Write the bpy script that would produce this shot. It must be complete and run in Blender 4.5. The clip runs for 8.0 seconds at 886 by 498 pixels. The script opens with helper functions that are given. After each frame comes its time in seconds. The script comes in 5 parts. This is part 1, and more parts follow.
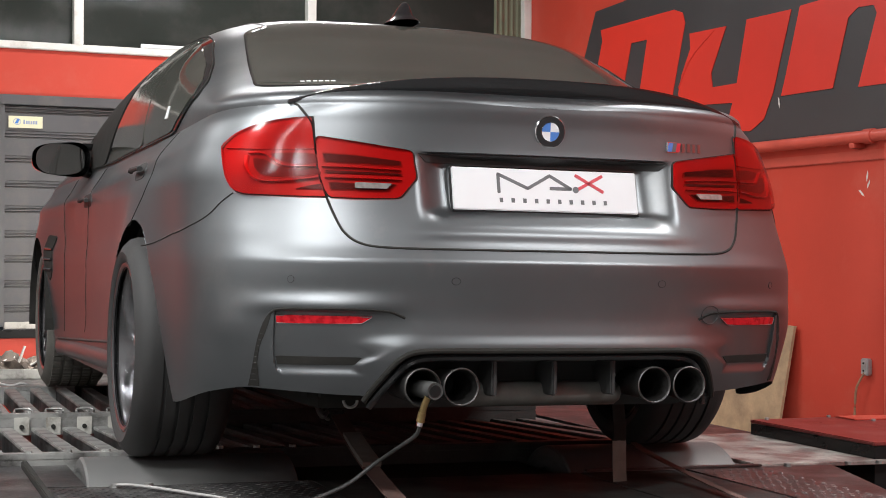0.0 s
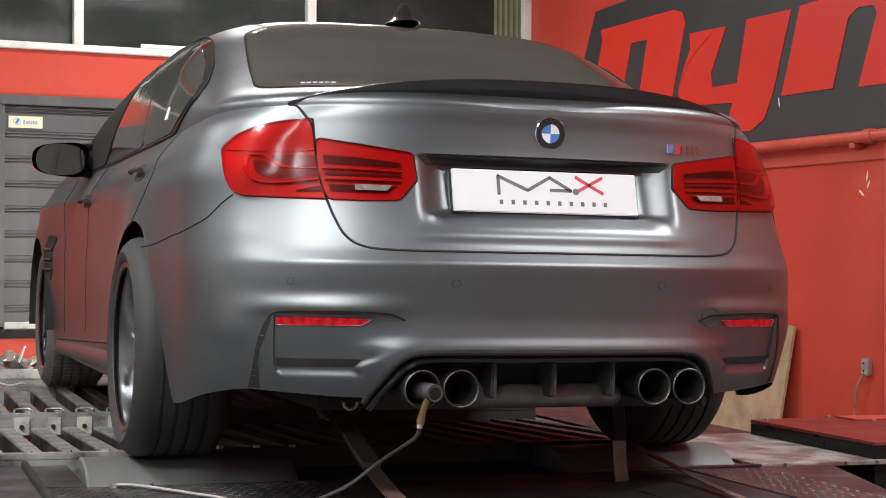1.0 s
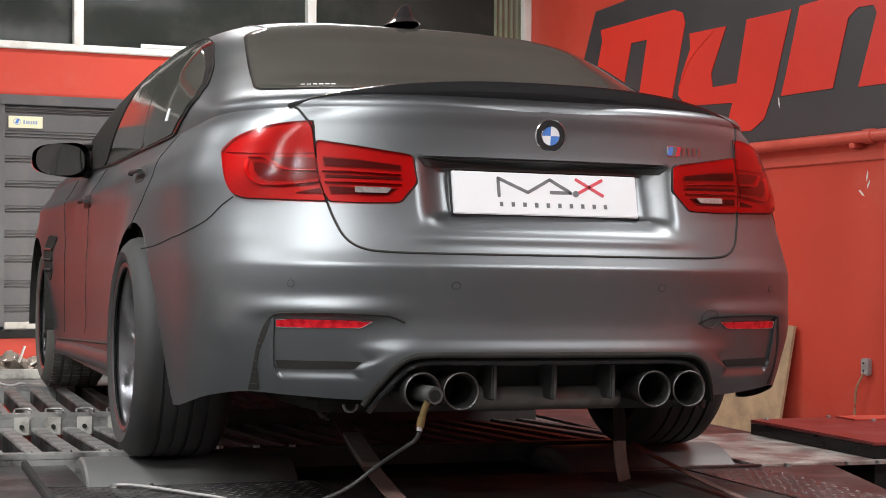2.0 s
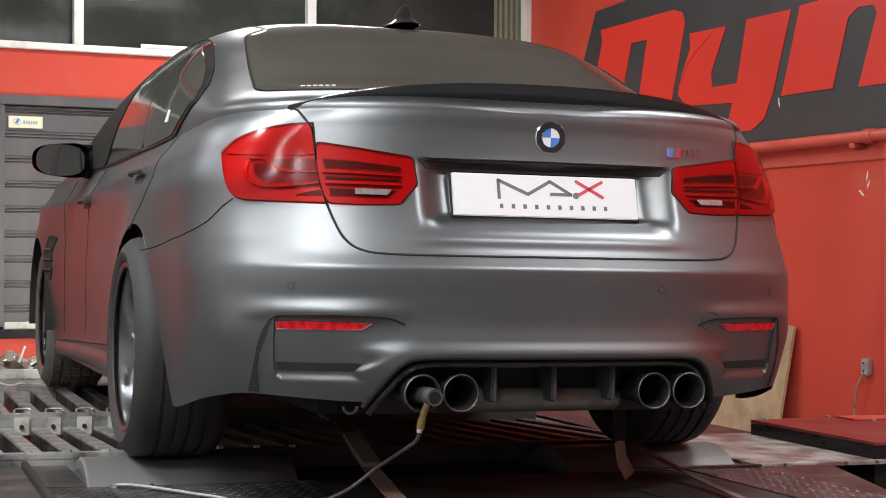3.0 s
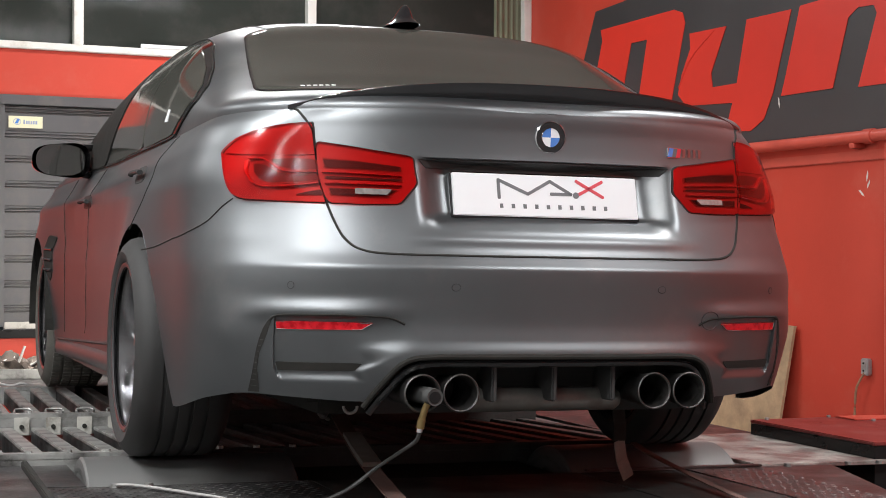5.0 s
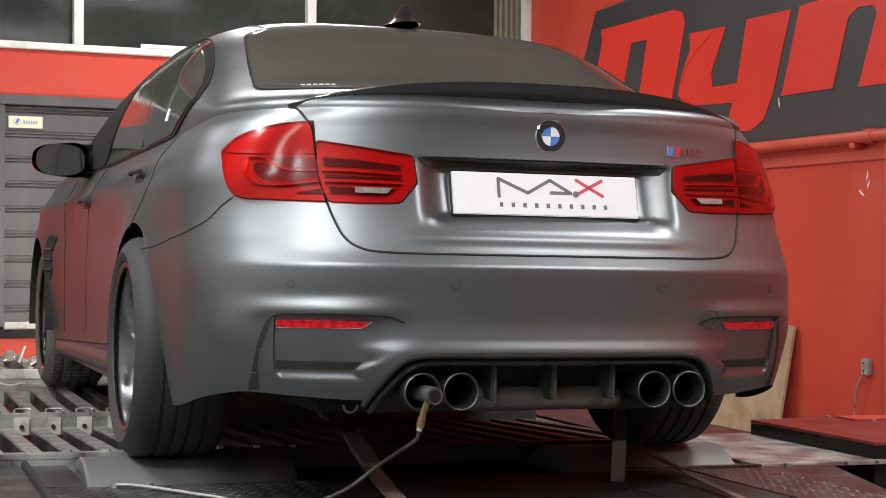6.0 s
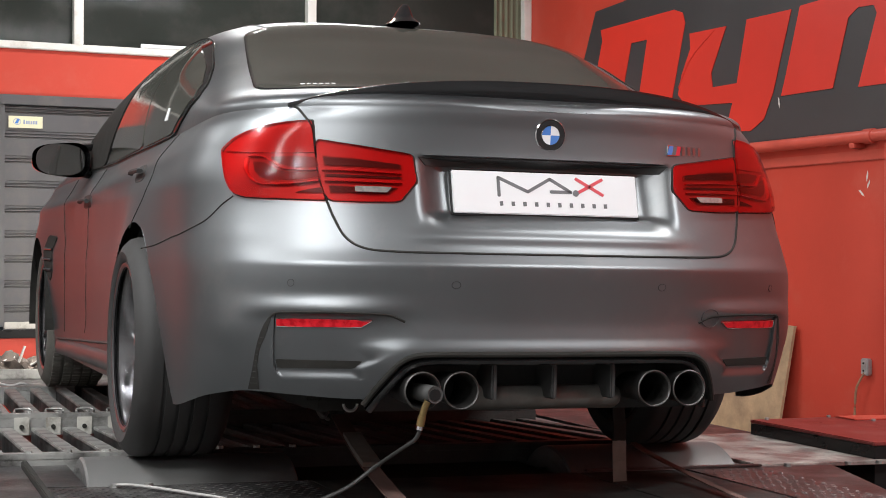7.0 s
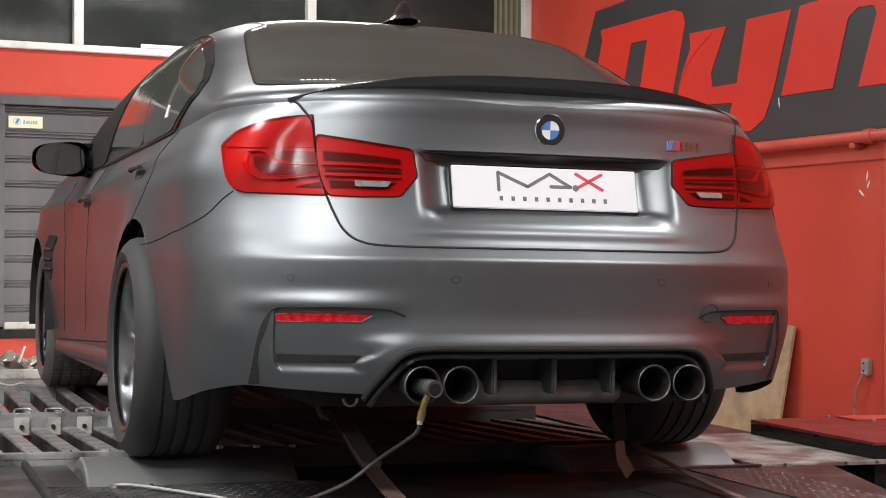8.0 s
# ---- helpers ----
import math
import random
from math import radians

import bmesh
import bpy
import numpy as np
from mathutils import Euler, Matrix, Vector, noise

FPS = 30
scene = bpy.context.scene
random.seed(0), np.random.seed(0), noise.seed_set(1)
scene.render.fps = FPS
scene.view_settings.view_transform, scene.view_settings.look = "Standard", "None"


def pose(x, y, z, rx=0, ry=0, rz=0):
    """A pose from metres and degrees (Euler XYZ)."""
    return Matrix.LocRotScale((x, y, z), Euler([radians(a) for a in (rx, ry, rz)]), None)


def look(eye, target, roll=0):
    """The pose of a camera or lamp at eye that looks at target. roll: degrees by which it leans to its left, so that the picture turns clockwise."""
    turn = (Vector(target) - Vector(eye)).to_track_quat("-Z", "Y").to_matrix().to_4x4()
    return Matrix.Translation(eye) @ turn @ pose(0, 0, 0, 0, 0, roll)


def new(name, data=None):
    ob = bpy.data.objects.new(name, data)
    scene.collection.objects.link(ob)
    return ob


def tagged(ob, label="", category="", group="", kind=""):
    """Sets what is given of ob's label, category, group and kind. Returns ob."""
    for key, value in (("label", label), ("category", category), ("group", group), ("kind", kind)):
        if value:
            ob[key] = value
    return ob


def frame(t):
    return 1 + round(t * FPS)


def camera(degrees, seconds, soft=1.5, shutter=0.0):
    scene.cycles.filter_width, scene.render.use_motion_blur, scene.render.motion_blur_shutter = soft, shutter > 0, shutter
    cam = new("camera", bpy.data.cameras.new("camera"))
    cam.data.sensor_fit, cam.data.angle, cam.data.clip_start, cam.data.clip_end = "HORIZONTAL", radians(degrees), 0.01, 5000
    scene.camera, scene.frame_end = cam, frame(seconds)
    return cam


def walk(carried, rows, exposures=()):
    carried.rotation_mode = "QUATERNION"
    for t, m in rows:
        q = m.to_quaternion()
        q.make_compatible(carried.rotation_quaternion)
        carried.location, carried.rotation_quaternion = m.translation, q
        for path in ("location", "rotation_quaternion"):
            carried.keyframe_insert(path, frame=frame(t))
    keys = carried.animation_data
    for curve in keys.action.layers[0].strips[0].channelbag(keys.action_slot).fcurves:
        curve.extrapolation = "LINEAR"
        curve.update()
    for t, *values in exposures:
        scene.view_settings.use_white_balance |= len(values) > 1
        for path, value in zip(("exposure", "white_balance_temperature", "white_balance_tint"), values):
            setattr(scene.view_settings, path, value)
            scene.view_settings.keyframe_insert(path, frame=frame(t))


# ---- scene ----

EYE = Vector((-1.630, -4.755, 0.621))
YAW, PITCH = radians(19.715), radians(0.368)
AIM = EYE + 5 * Vector((math.sin(YAW) * math.cos(PITCH), math.cos(YAW) * math.cos(PITCH), math.sin(PITCH)))
cam = camera(31.285, 8.0, soft=0.9, shutter=0.5)
walk(cam, [(0.0, look(EYE, AIM, 0.178)), (8.0, look(EYE, AIM, 0.178))])
LEAN = pose(0, 0, 0, -0.096, 0.786, 0)   # the test bed and the car on it lean a little to the right

# ---- light: a closed workshop lit by ceiling tubes ----
world = bpy.data.worlds.new("night")
scene.world = world
world.use_nodes = True
world.node_tree.nodes["Background"].inputs[0].default_value = (0.55, 0.65, 0.8, 1)
world.node_tree.nodes["Background"].inputs[1].default_value = 0.02
scene.view_settings.exposure = 0.07
TUBES = ((-2.6, -3.4, 160), (-4.3, -2.7, 50), (-3.2, -0.4, 195), (-3.8, -6.6, 140), (2.1, -4.2, 155), (-3.9, 3.4, 68), (2.2, -0.8, 98), (0.6, 4.4, 100))
CEIL = 3.7


# ---- materials ----
def mat(name, col, rough=0.5, metal=0.0, var=0.15, scale=8.0, bump=0.0, fine=120.0, coat=0.0, dirt=None, dirt_scale=3.0, dirt_amount=0.5, spec=0.5):
    """A surface with colour that varies at two scales, uneven gloss, fine relief and, if given, dirt of another colour."""
    m = bpy.data.materials.new(name)
    m.use_nodes = True
    nt = m.node_tree
    b = nt.nodes["Principled BSDF"]
    b.inputs["Metallic"].default_value = metal
    b.inputs["Coat Weight"].default_value = coat
    b.inputs["Coat Roughness"].default_value = 0.05
    b.inputs["Specular IOR Level"].default_value = spec
    tc = nt.nodes.new("ShaderNodeTexCoord")

    def nz(sc, detail=4.0, rg=0.55):
        n = nt.nodes.new("ShaderNodeTexNoise")
        n.inputs["Scale"].default_value, n.inputs["Detail"].default_value, n.inputs["Roughness"].default_value = sc, detail, rg
        nt.links.new(tc.outputs["Object"], n.inputs["Vector"])
        return n.outputs["Fac"]

    def ramp(src, lo, hi, a, c):
        r = nt.nodes.new("ShaderNodeMapRange")
        r.inputs["From Min"].default_value, r.inputs["From Max"].default_value = lo, hi
        r.inputs["To Min"].default_value, r.inputs["To Max"].default_value = a, c
        nt.links.new(src, r.inputs["Value"])
        return r.outputs["Result"]

    def mix(fac, a, c):
        x = nt.nodes.new("ShaderNodeMix")
        x.data_type = "RGBA"
        nt.links.new(fac, x.inputs["Factor"])
        for k, v in ((6, a), (7, c)):
            if isinstance(v, tuple):
                x.inputs[k].default_value = (*v[:3], 1)
            else:
                nt.links.new(v, x.inputs[k])
        return x.outputs[2]
    big, small = nz(scale), nz(fine)
    dark = tuple(c * (1 - var) for c in col)
    light = tuple(min(c * (1 + var), 1) for c in col)
    colour = mix(ramp(big, 0.3, 0.7, 0, 1), dark, light)
    colour = mix(ramp(small, 0.35, 0.75, 0, 0.4 * min(var * 3, 1)), colour, dark)
    if dirt:
        colour = mix(ramp(nz(dirt_scale, 8.0, 0.65), 0.62 - 0.3 * dirt_amount, 0.78 - 0.2 * dirt_amount, 0, 0.85), colour, dirt)
    nt.links.new(colour, b.inputs["Base Color"])
    nt.links.new(ramp(big, 0.25, 0.75, max(rough - 0.12 * var * 4, 0.02), min(rough + 0.12 * var * 4, 1)), b.inputs["Roughness"])
    if bump:
        bp = nt.nodes.new("ShaderNodeBump")
        bp.inputs["Strength"].default_value, bp.inputs["Distance"].default_value = bump, 0.004
        nt.links.new(small, bp.inputs["Height"])
        nt.links.new(bp.outputs["Normal"], b.inputs["Normal"])
    return m


def glow(name, col, strength):
    m = bpy.data.materials.new(name)
    m.use_nodes = True
    b = m.node_tree.nodes["Principled BSDF"]
    b.inputs["Base Color"].default_value = (*col, 1)
    b.inputs["Emission Color"].default_value = (*col, 1)
    b.inputs["Emission Strength"].default_value = strength
    return m


def tinted_lens(name, tint):
    """Clear coloured plastic: tints what lies behind it and mirrors the lamps."""
    m = bpy.data.materials.new(name)
    m.use_nodes = True
    nt = m.node_tree
    nt.nodes.remove(nt.nodes["Principled BSDF"])
    clear, gloss, mix, fres = [nt.nodes.new("ShaderNode" + k) for k in ("BsdfTransparent", "BsdfGlossy", "MixShader", "Fresnel")]
    clear.inputs["Color"].default_value = (*tint, 1)
    gloss.inputs["Roughness"].default_value = 0.14
    fres.inputs["IOR"].default_value = 1.29
    nt.links.new(fres.outputs[0], mix.inputs[0])
    nt.links.new(clear.outputs[0], mix.inputs[1])
    nt.links.new(gloss.outputs[0], mix.inputs[2])
    nt.links.new(mix.outputs[0], nt.nodes["Material Output"].inputs["Surface"])
    return m


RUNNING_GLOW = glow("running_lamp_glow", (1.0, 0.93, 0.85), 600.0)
RED_LENS = tinted_lens("red_lens", (0.96, 0.36, 0.33))
PAINT = mat("satin_grey_paint", (0.172, 0.182, 0.187), 0.395, 0.88, 0.07, 2.2, fine=900.0, dirt=(0.235, 0.235, 0.23), dirt_scale=2.6, dirt_amount=0.22)
GLOSS = mat("gloss_black", (0.017, 0.017, 0.018), 0.10, 0.0, 0.05, 6.0, coat=0.6)
PLASTIC = mat("black_plastic", (0.038, 0.038, 0.037), 0.55, 0.0, 0.15, 20.0, bump=0.15, fine=500.0)
SOOT = mat("sooty_black", (0.032, 0.031, 0.028), 0.8, 0.0, 0.3, 10.0, spec=0.15)
RUBBER = mat("tyre_rubber", (0.026, 0.0255, 0.0245), 0.72, 0.0, 0.2, 12.0, bump=0.25, fine=200.0)
DUSTY = mat("dusty_rubber", (0.105, 0.10, 0.088), 0.85, 0.0, 0.2, 12.0, bump=0.25, fine=200.0)
RIM = mat("dark_chrome_alloy", (0.18, 0.18, 0.185), 0.22, 0.9, 0.1, 14.0)
RINGS = mat("brushed_tip_edge", (0.13, 0.125, 0.12), 0.55, 1.0, 0.12, 30.0)
RIMLIP = mat("machined_rim_lip", (0.30, 0.30, 0.31), 0.3, 1.0, 0.06, 14.0)
DISC = mat("brake_disc_steel", (0.30, 0.29, 0.28), 0.35, 1.0, 0.15, 14.0)
CHROME = mat("chrome", (0.75, 0.75, 0.76), 0.12, 1.0, 0.04, 10.0)
TIP = mat("exhaust_steel", (0.15, 0.145, 0.14), 0.42, 0.95, 0.15, 18.0, dirt=(0.04, 0.035, 0.03), dirt_scale=22.0, dirt_amount=0.5)
SILENCER = mat("dull_silencer_steel", (0.17, 0.165, 0.15), 0.5, 0.6, 0.2, 18.0)
PROBE = mat("grey_probe_rubber", (0.050, 0.050, 0.048), 0.55, 0.0, 0.15, 30.0)
LAMP_BASE = mat("red_lamp_housing", (0.42, 0.028, 0.036), 0.32, 0.0, 0.06, 7.0, spec=0.4)
LAMP_DARK = mat("dark_lamp_panel", (0.055, 0.022, 0.020), 0.4, 0.0, 0.15, 9.0, spec=0.2)
LAMP_SMOKE = mat("smoked_lamp_panel", (0.16, 0.030, 0.028), 0.4, 0.0, 0.2, 14.0, spec=0.2)
LAMP_MID = mat("mid_red_lamp_panel", (0.34, 0.035, 0.032), 0.4, 0.0, 0.2, 14.0, spec=0.3)
REFLECTOR = mat("prismatic_red_reflector", (0.66, 0.012, 0.022), 0.3, 0.0, 0.4, 60.0, bump=0.1, spec=0.3)
LAMP_BRIGHT = mat("bright_red_light_bar", (0.74, 0.055, 0.060), 0.3, 0.0, 0.05, 9.0, spec=0.4)
LAMP_CLEAR = mat("clear_reversing_lens", (0.27, 0.25, 0.235), 0.15, 0.3, 0.3, 90.0, coat=1.0)
GLASS = mat("tinted_glass", (0.054, 0.054, 0.046), 0.07, 0.0, 0.14, 2.5, spec=0.6)
MIRROR = mat("mirror_glass", (0.22, 0.22, 0.215), 0.03, 1.0, 0.05, 8.0)
WHITE = mat("white_plastic", (0.80, 0.81, 0.82), 0.35, 0.0, 0.02, 4.0)
BLUE = mat("badge_blue", (0.08, 0.22, 0.60), 0.2, 0.0, 0.05, 30.0, coat=0.5)
INK_GREY = mat("grey_print", (0.12, 0.12, 0.125), 0.45, 0.0, 0.05, 30.0)
INK_RED = mat("red_print", (0.62, 0.03, 0.05), 0.45, 0.0, 0.05, 30.0)
WALL_RED = mat("red_wall_paint", (0.53, 0.060, 0.036), 0.42, 0.0, 0.10, 1.2, bump=0.12, fine=60.0, dirt=(0.55, 0.10, 0.065), dirt_scale=1.6, dirt_amount=0.3, spec=0.3)
PIPE_RED = mat("red_pipe_paint", (0.55, 0.085, 0.055), 0.35, 0.0, 0.12, 5.0)
BANNER = mat("black_banner_vinyl", (0.040, 0.041, 0.042), 0.48, 0.0, 0.12, 1.5, bump=0.1, fine=14.0)
BANNER_RED = mat("red_banner_vinyl", (0.62, 0.035, 0.020), 0.42, 0.0, 0.06, 2.5, bump=0.1, fine=14.0)
SHUTTER = mat("grey_shutter_paint", (0.085, 0.086, 0.090), 0.5, 0.2, 0.12, 2.5, bump=0.1, dirt=(0.14, 0.13, 0.12), dirt_scale=3.0, dirt_amount=0.3)
FRAME_WHITE = mat("white_window_frame", (0.70, 0.70, 0.66), 0.5, 0.0, 0.07, 4.0, dirt=(0.45, 0.43, 0.37), dirt_scale=7.0, dirt_amount=0.25)
NIGHT_GLASS = mat("night_window_glass", (0.032, 0.036, 0.032), 0.08, 0.0, 0.1, 1.5, dirt=(0.055, 0.055, 0.05), dirt_scale=1.5, dirt_amount=0.5, spec=0.06)
CURTAIN = mat("olive_blind", (0.17, 0.18, 0.12), 0.8, 0.0, 0.15, 5.0)
STEEL = mat("worn_galvanised_steel", (0.42, 0.42, 0.40), 0.48, 0.65, 0.2, 9.0, bump=0.2, dirt=(0.07, 0.065, 0.06), dirt_scale=8.0, dirt_amount=0.5)
BRACKET = mat("cream_bracket_paint", (0.52, 0.51, 0.46), 0.55, 0.0, 0.1, 15.0, dirt=(0.16, 0.14, 0.11), dirt_scale=12.0, dirt_amount=0.4)
DECK = mat("oily_black_deck_plate", (0.034, 0.033, 0.033), 0.42, 0.35, 0.35, 5.0, bump=0.35, fine=90.0, dirt=(0.12, 0.118, 0.112), dirt_scale=9.0, dirt_amount=0.5)
# Deck grime; on the cross bars it also carries the shade under the car.
GRIME_SHADE = mat("black_grime_and_shade", (0.050, 0.049, 0.046), 0.55, 0.0, 0.4, 6.0, bump=0.3, fine=90.0, dirt=(0.032, 0.03, 0.028), dirt_scale=7.0, dirt_amount=0.4, spec=0.15)
# Darker copy of the bar steel, with the shade under the car in it.
BAR_SHADED = mat("shaded_steel_bar", (0.085, 0.08, 0.075), 0.6, 0.2, 0.3, 9.0, bump=0.2, dirt=(0.03, 0.028, 0.026), dirt_scale=8.0, dirt_amount=0.5, spec=0.2)
DECK_RED = mat("worn_red_brown_tread_plate", (0.060, 0.040, 0.037), 0.42, 0.3, 0.35, 6.0, bump=0.3, fine=90.0, dirt=(0.14, 0.12, 0.115), dirt_scale=7.0, dirt_amount=0.5)
DECK_WORN = mat("scuffed_red_and_grey_plate", (0.36, 0.34, 0.31), 0.5, 0.25, 0.45, 9.0, bump=0.4, dirt=(0.13, 0.045, 0.04), dirt_scale=8.0, dirt_amount=0.55)
LUG = mat("worn_tread_lug", (0.20, 0.165, 0.16), 0.38, 0.6, 0.2, 30.0)
ROLLER = mat("knurled_roller_steel", (0.20, 0.20, 0.195), 0.55, 0.7, 0.1, 7.0, bump=0.3, fine=350.0)
BOX_RED = mat("dark_red_lid_paint", (0.20, 0.030, 0.026), 0.38, 0.0, 0.25, 4.0, bump=0.1, dirt=(0.26, 0.11, 0.10), dirt_scale=5.0, dirt_amount=0.25)
BOX_BLACK = mat("black_cabinet_paint", (0.013, 0.013, 0.013), 0.3, 0.0, 0.15, 6.0, spec=0.2)
PLY = mat("weathered_plywood", (0.42, 0.29, 0.17), 0.7, 0.0, 0.25, 3.5, bump=0.25, fine=60.0, dirt=(0.24, 0.16, 0.10), dirt_scale=4.0, dirt_amount=0.5)
STRAP = mat("grubby_red_webbing", (0.15, 0.090, 0.075), 0.85, 0.0, 0.25, 20.0, bump=0.4, fine=500.0)
STRAP_GREY = mat("grubby_grey_webbing", (0.25, 0.24, 0.21), 0.85, 0.0, 0.2, 20.0, bump=0.4, fine=500.0)
CABLE_TAN = mat("worn_tan_cable", (0.30, 0.17, 0.10), 0.7, 0.0, 0.4, 30.0)
SOCKET_STEEL = mat("galvanised_socket_box", (0.42, 0.43, 0.43), 0.4, 0.6, 0.3, 30.0)
BRASS = mat("brass_fitting", (0.40, 0.29, 0.13), 0.35, 0.9, 0.15, 40.0)
CABLE = mat("black_cable", (0.05, 0.05, 0.048), 0.5, 0.0, 0.1, 40.0)
CABLE_WHITE = mat("grey_white_cable", (0.36, 0.355, 0.34), 0.5, 0.0, 0.1, 40.0)
CONCRETE = mat("oily_concrete", (0.11, 0.11, 0.107), 0.65, 0.0, 0.3, 1.5, bump=0.3, fine=40.0)
CEILING = mat("dull_ceiling_paint", (0.30, 0.30, 0.29), 0.8, 0.0, 0.08, 1.0)
PLAIN_WALL = mat("pale_wall_paint", (0.32, 0.32, 0.315), 0.7, 0.0, 0.08, 1.0)
PRINT_BLUE = mat("faded_blue_print", (0.26, 0.33, 0.50), 0.5, 0.0, 0.2, 60.0)
SIGN = mat("cream_sticker", (0.72, 0.70, 0.48), 0.45, 0.0, 0.05, 10.0)
RAG = mat("muddy_rag", (0.075, 0.06, 0.05), 0.9, 0.0, 0.35, 25.0, bump=0.5)


# ---- building helpers ----
def finish(name, bm, material, smooth_angle=40):
    me = bpy.data.meshes.new(name)
    bmesh.ops.recalc_face_normals(bm, faces=bm.faces) if len(bm.faces) < 30000 else None
    limit = radians(smooth_angle)
    for e in bm.edges:
        if len(e.link_faces) == 2 and e.calc_face_angle(0.0) > limit:
            e.smooth = False
    for f in bm.faces:
        f.smooth = True
    bm.to_mesh(me)
    bm.free()
    me.materials.append(material)
    return me


def part(name, bm, material, parent, label="", at=None):
    ob = new(name, finish(name, bm, material))
    ob.parent = parent
    if at is not None:
        ob.matrix_basis = at
    return tagged(ob, label) if label else ob


def solid(name, bm, material, label, category, at=None, group="", kind=""):
    ob = new(name, finish(name, bm, material))
    if at is not None:
        ob.matrix_basis = at
    return tagged(ob, label, category, group, kind)


def thing(name, label, category, at=None, group="", kind=""):
    ob = new(name)
    ob.empty_display_size = 0.05
    if at is not None:
        ob.matrix_basis = at
    return tagged(ob, label, category, group, kind)


def box(x0, x1, y0, y1, z0, z1, bevel=0.0, bm=None, seg=2):
    """A box between the limits, its edges rounded by bevel."""
    own = bmesh.new()
    g = bmesh.ops.create_cube(own, size=1.0)
    for v in g["verts"]:
        v.co = Vector(((x0 + x1) / 2 + v.co.x * (x1 - x0), (y0 + y1) / 2 + v.co.y * (y1 - y0), (z0 + z1) / 2 + v.co.z * (z1 - z0)))
    if bevel:
        bmesh.ops.bevel(own, geom=own.edges[:], offset=bevel, segments=seg, affect="EDGES", clamp_overlap=True)
    if bm is None:
        return own
    tmp = bpy.data.meshes.new("tmp")
    own.to_mesh(tmp)
    own.free()
    bm.from_mesh(tmp)
    bpy.data.meshes.remove(tmp)
    return bm


def lathe(profile, n=48, axis="X", bm=None, m=None):
    """A turned body: profile of (along, radius) round the axis X (or Y or Z)."""
    bm = bm or bmesh.new()
    rings = []
    for a, r in profile:
        ring = []
        for i in range(n):
            t = 2 * math.pi * i / n
            c, s = r * math.cos(t), r * math.sin(t)
            p = {"X": (a, c, s), "Y": (s, a, c), "Z": (c, s, a)}[axis]
            ring.append(bm.verts.new(m @ Vector(p) if m else p))
        rings.append(ring)
    for p, q in zip(rings, rings[1:]):
        for i in range(n):
            bm.faces.new((p[i], p[(i + 1) % n], q[(i + 1) % n], q[i]))
    for ring, r in ((rings[0], profile[0][1]), (rings[-1], profile[-1][1])):
        if r < 0.004:
            bmesh.ops.contextual_create(bm, geom=ring)
    return bm


def tube(points, r, sides=8, bm=None, closed=False, flat=1.0):
    """A round or flattened tube along points."""
    bm = bm or bmesh.new()
    pts = [Vector(p) for p in points]
    rings, up = [], Vector((0, 0, 1))
    for i, p in enumerate(pts):
        a, b = pts[max(i - 1, 0)], pts[min(i + 1, len(pts) - 1)]
        if closed:
            a, b = pts[i - 1], pts[(i + 1) % len(pts)]
        d = (b - a).normalized()
        s = d.cross(up)
        s = s.normalized() if s.length > 0.05 else d.cross(Vector((1, 0, 0))).normalized()
        u = s.cross(d)
        rings.append([bm.verts.new(p + s * r * math.cos(2 * math.pi * k / sides) + u * r * flat * math.sin(2 * math.pi * k / sides)) for k in range(sides)])
    pairs = list(zip(rings, rings[1:])) + ([(rings[-1], rings[0])] if closed else [])
    for p, q in pairs:
        for k in range(sides):
            bm.faces.new((p[k], p[(k + 1) % sides], q[(k + 1) % sides], q[k]))
    if not closed:
        bm.faces.new(rings[0][::-1]), bm.faces.new(rings[-1])
    return bm


def bend(points, n=8):
    """More points on a smooth line through a few."""
    pts = [np.array(p, float) for p in points]
    out = []
    for i in range(len(pts) - 1):
        a, b, c, d = pts[max(i - 1, 0)], pts[i], pts[i + 1], pts[min(i + 2, len(pts) - 1)]
        for k in range(n):
            t = k / n
            out.append(0.5 * (2 * b + (c - a) * t + (2 * a - 5 * b + 4 * c - d) * t * t + (3 * b - a - 3 * c + d) * t ** 3))
    return out + [pts[-1]]


def rounded(outline, n=6, cut=0.2):
    """A closed outline with its corners rounded off."""
    pts, out = [np.array(p, float) for p in outline], []
    for i, p in enumerate(pts):
        a, b = pts[i - 1], pts[(i + 1) % len(pts)]
        s, e = p + (a - p) * cut, p + (b - p) * cut
        for k in range(n + 1):
            t = k / n
            out.append(s * (1 - t) ** 2 + 2 * p * t * (1 - t) + e * t * t)
    return out


def dense(outline, step):
    out = []
    for a, b in zip(outline, list(outline[1:]) + [outline[0]]):
        n = max(1, int(np.hypot(*(np.asarray(b) - a)) / step))
        out += [a + (np.asarray(b) - a) * k / n for k in range(n)]
    return out


def slab(outline, thick, bm=None, to=None, bevel=0.0):
    """A flat outline (x, z) thickened along -y."""
    own = bmesh.new()
    f = own.faces.new([own.verts.new((p[0], 0, p[1])) for p in outline])
    bmesh.ops.recalc_face_normals(own, faces=own.faces)
    ext = bmesh.ops.extrude_face_region(own, geom=[f])
    for v in ext["geom"]:
        if isinstance(v, bmesh.types.BMVert):
            v.co.y -= thick
    if len(outline) > 4:
        bmesh.ops.triangulate(own, faces=[g for g in own.faces if len(g.verts) > 4])
    if to is not None:
        own.transform(to)
    if bm is None:
        return own
    tmp = bpy.data.meshes.new("tmp")
    own.to_mesh(tmp)
    own.free()
    bm.from_mesh(tmp)
    bpy.data.meshes.remove(tmp)
    return bm
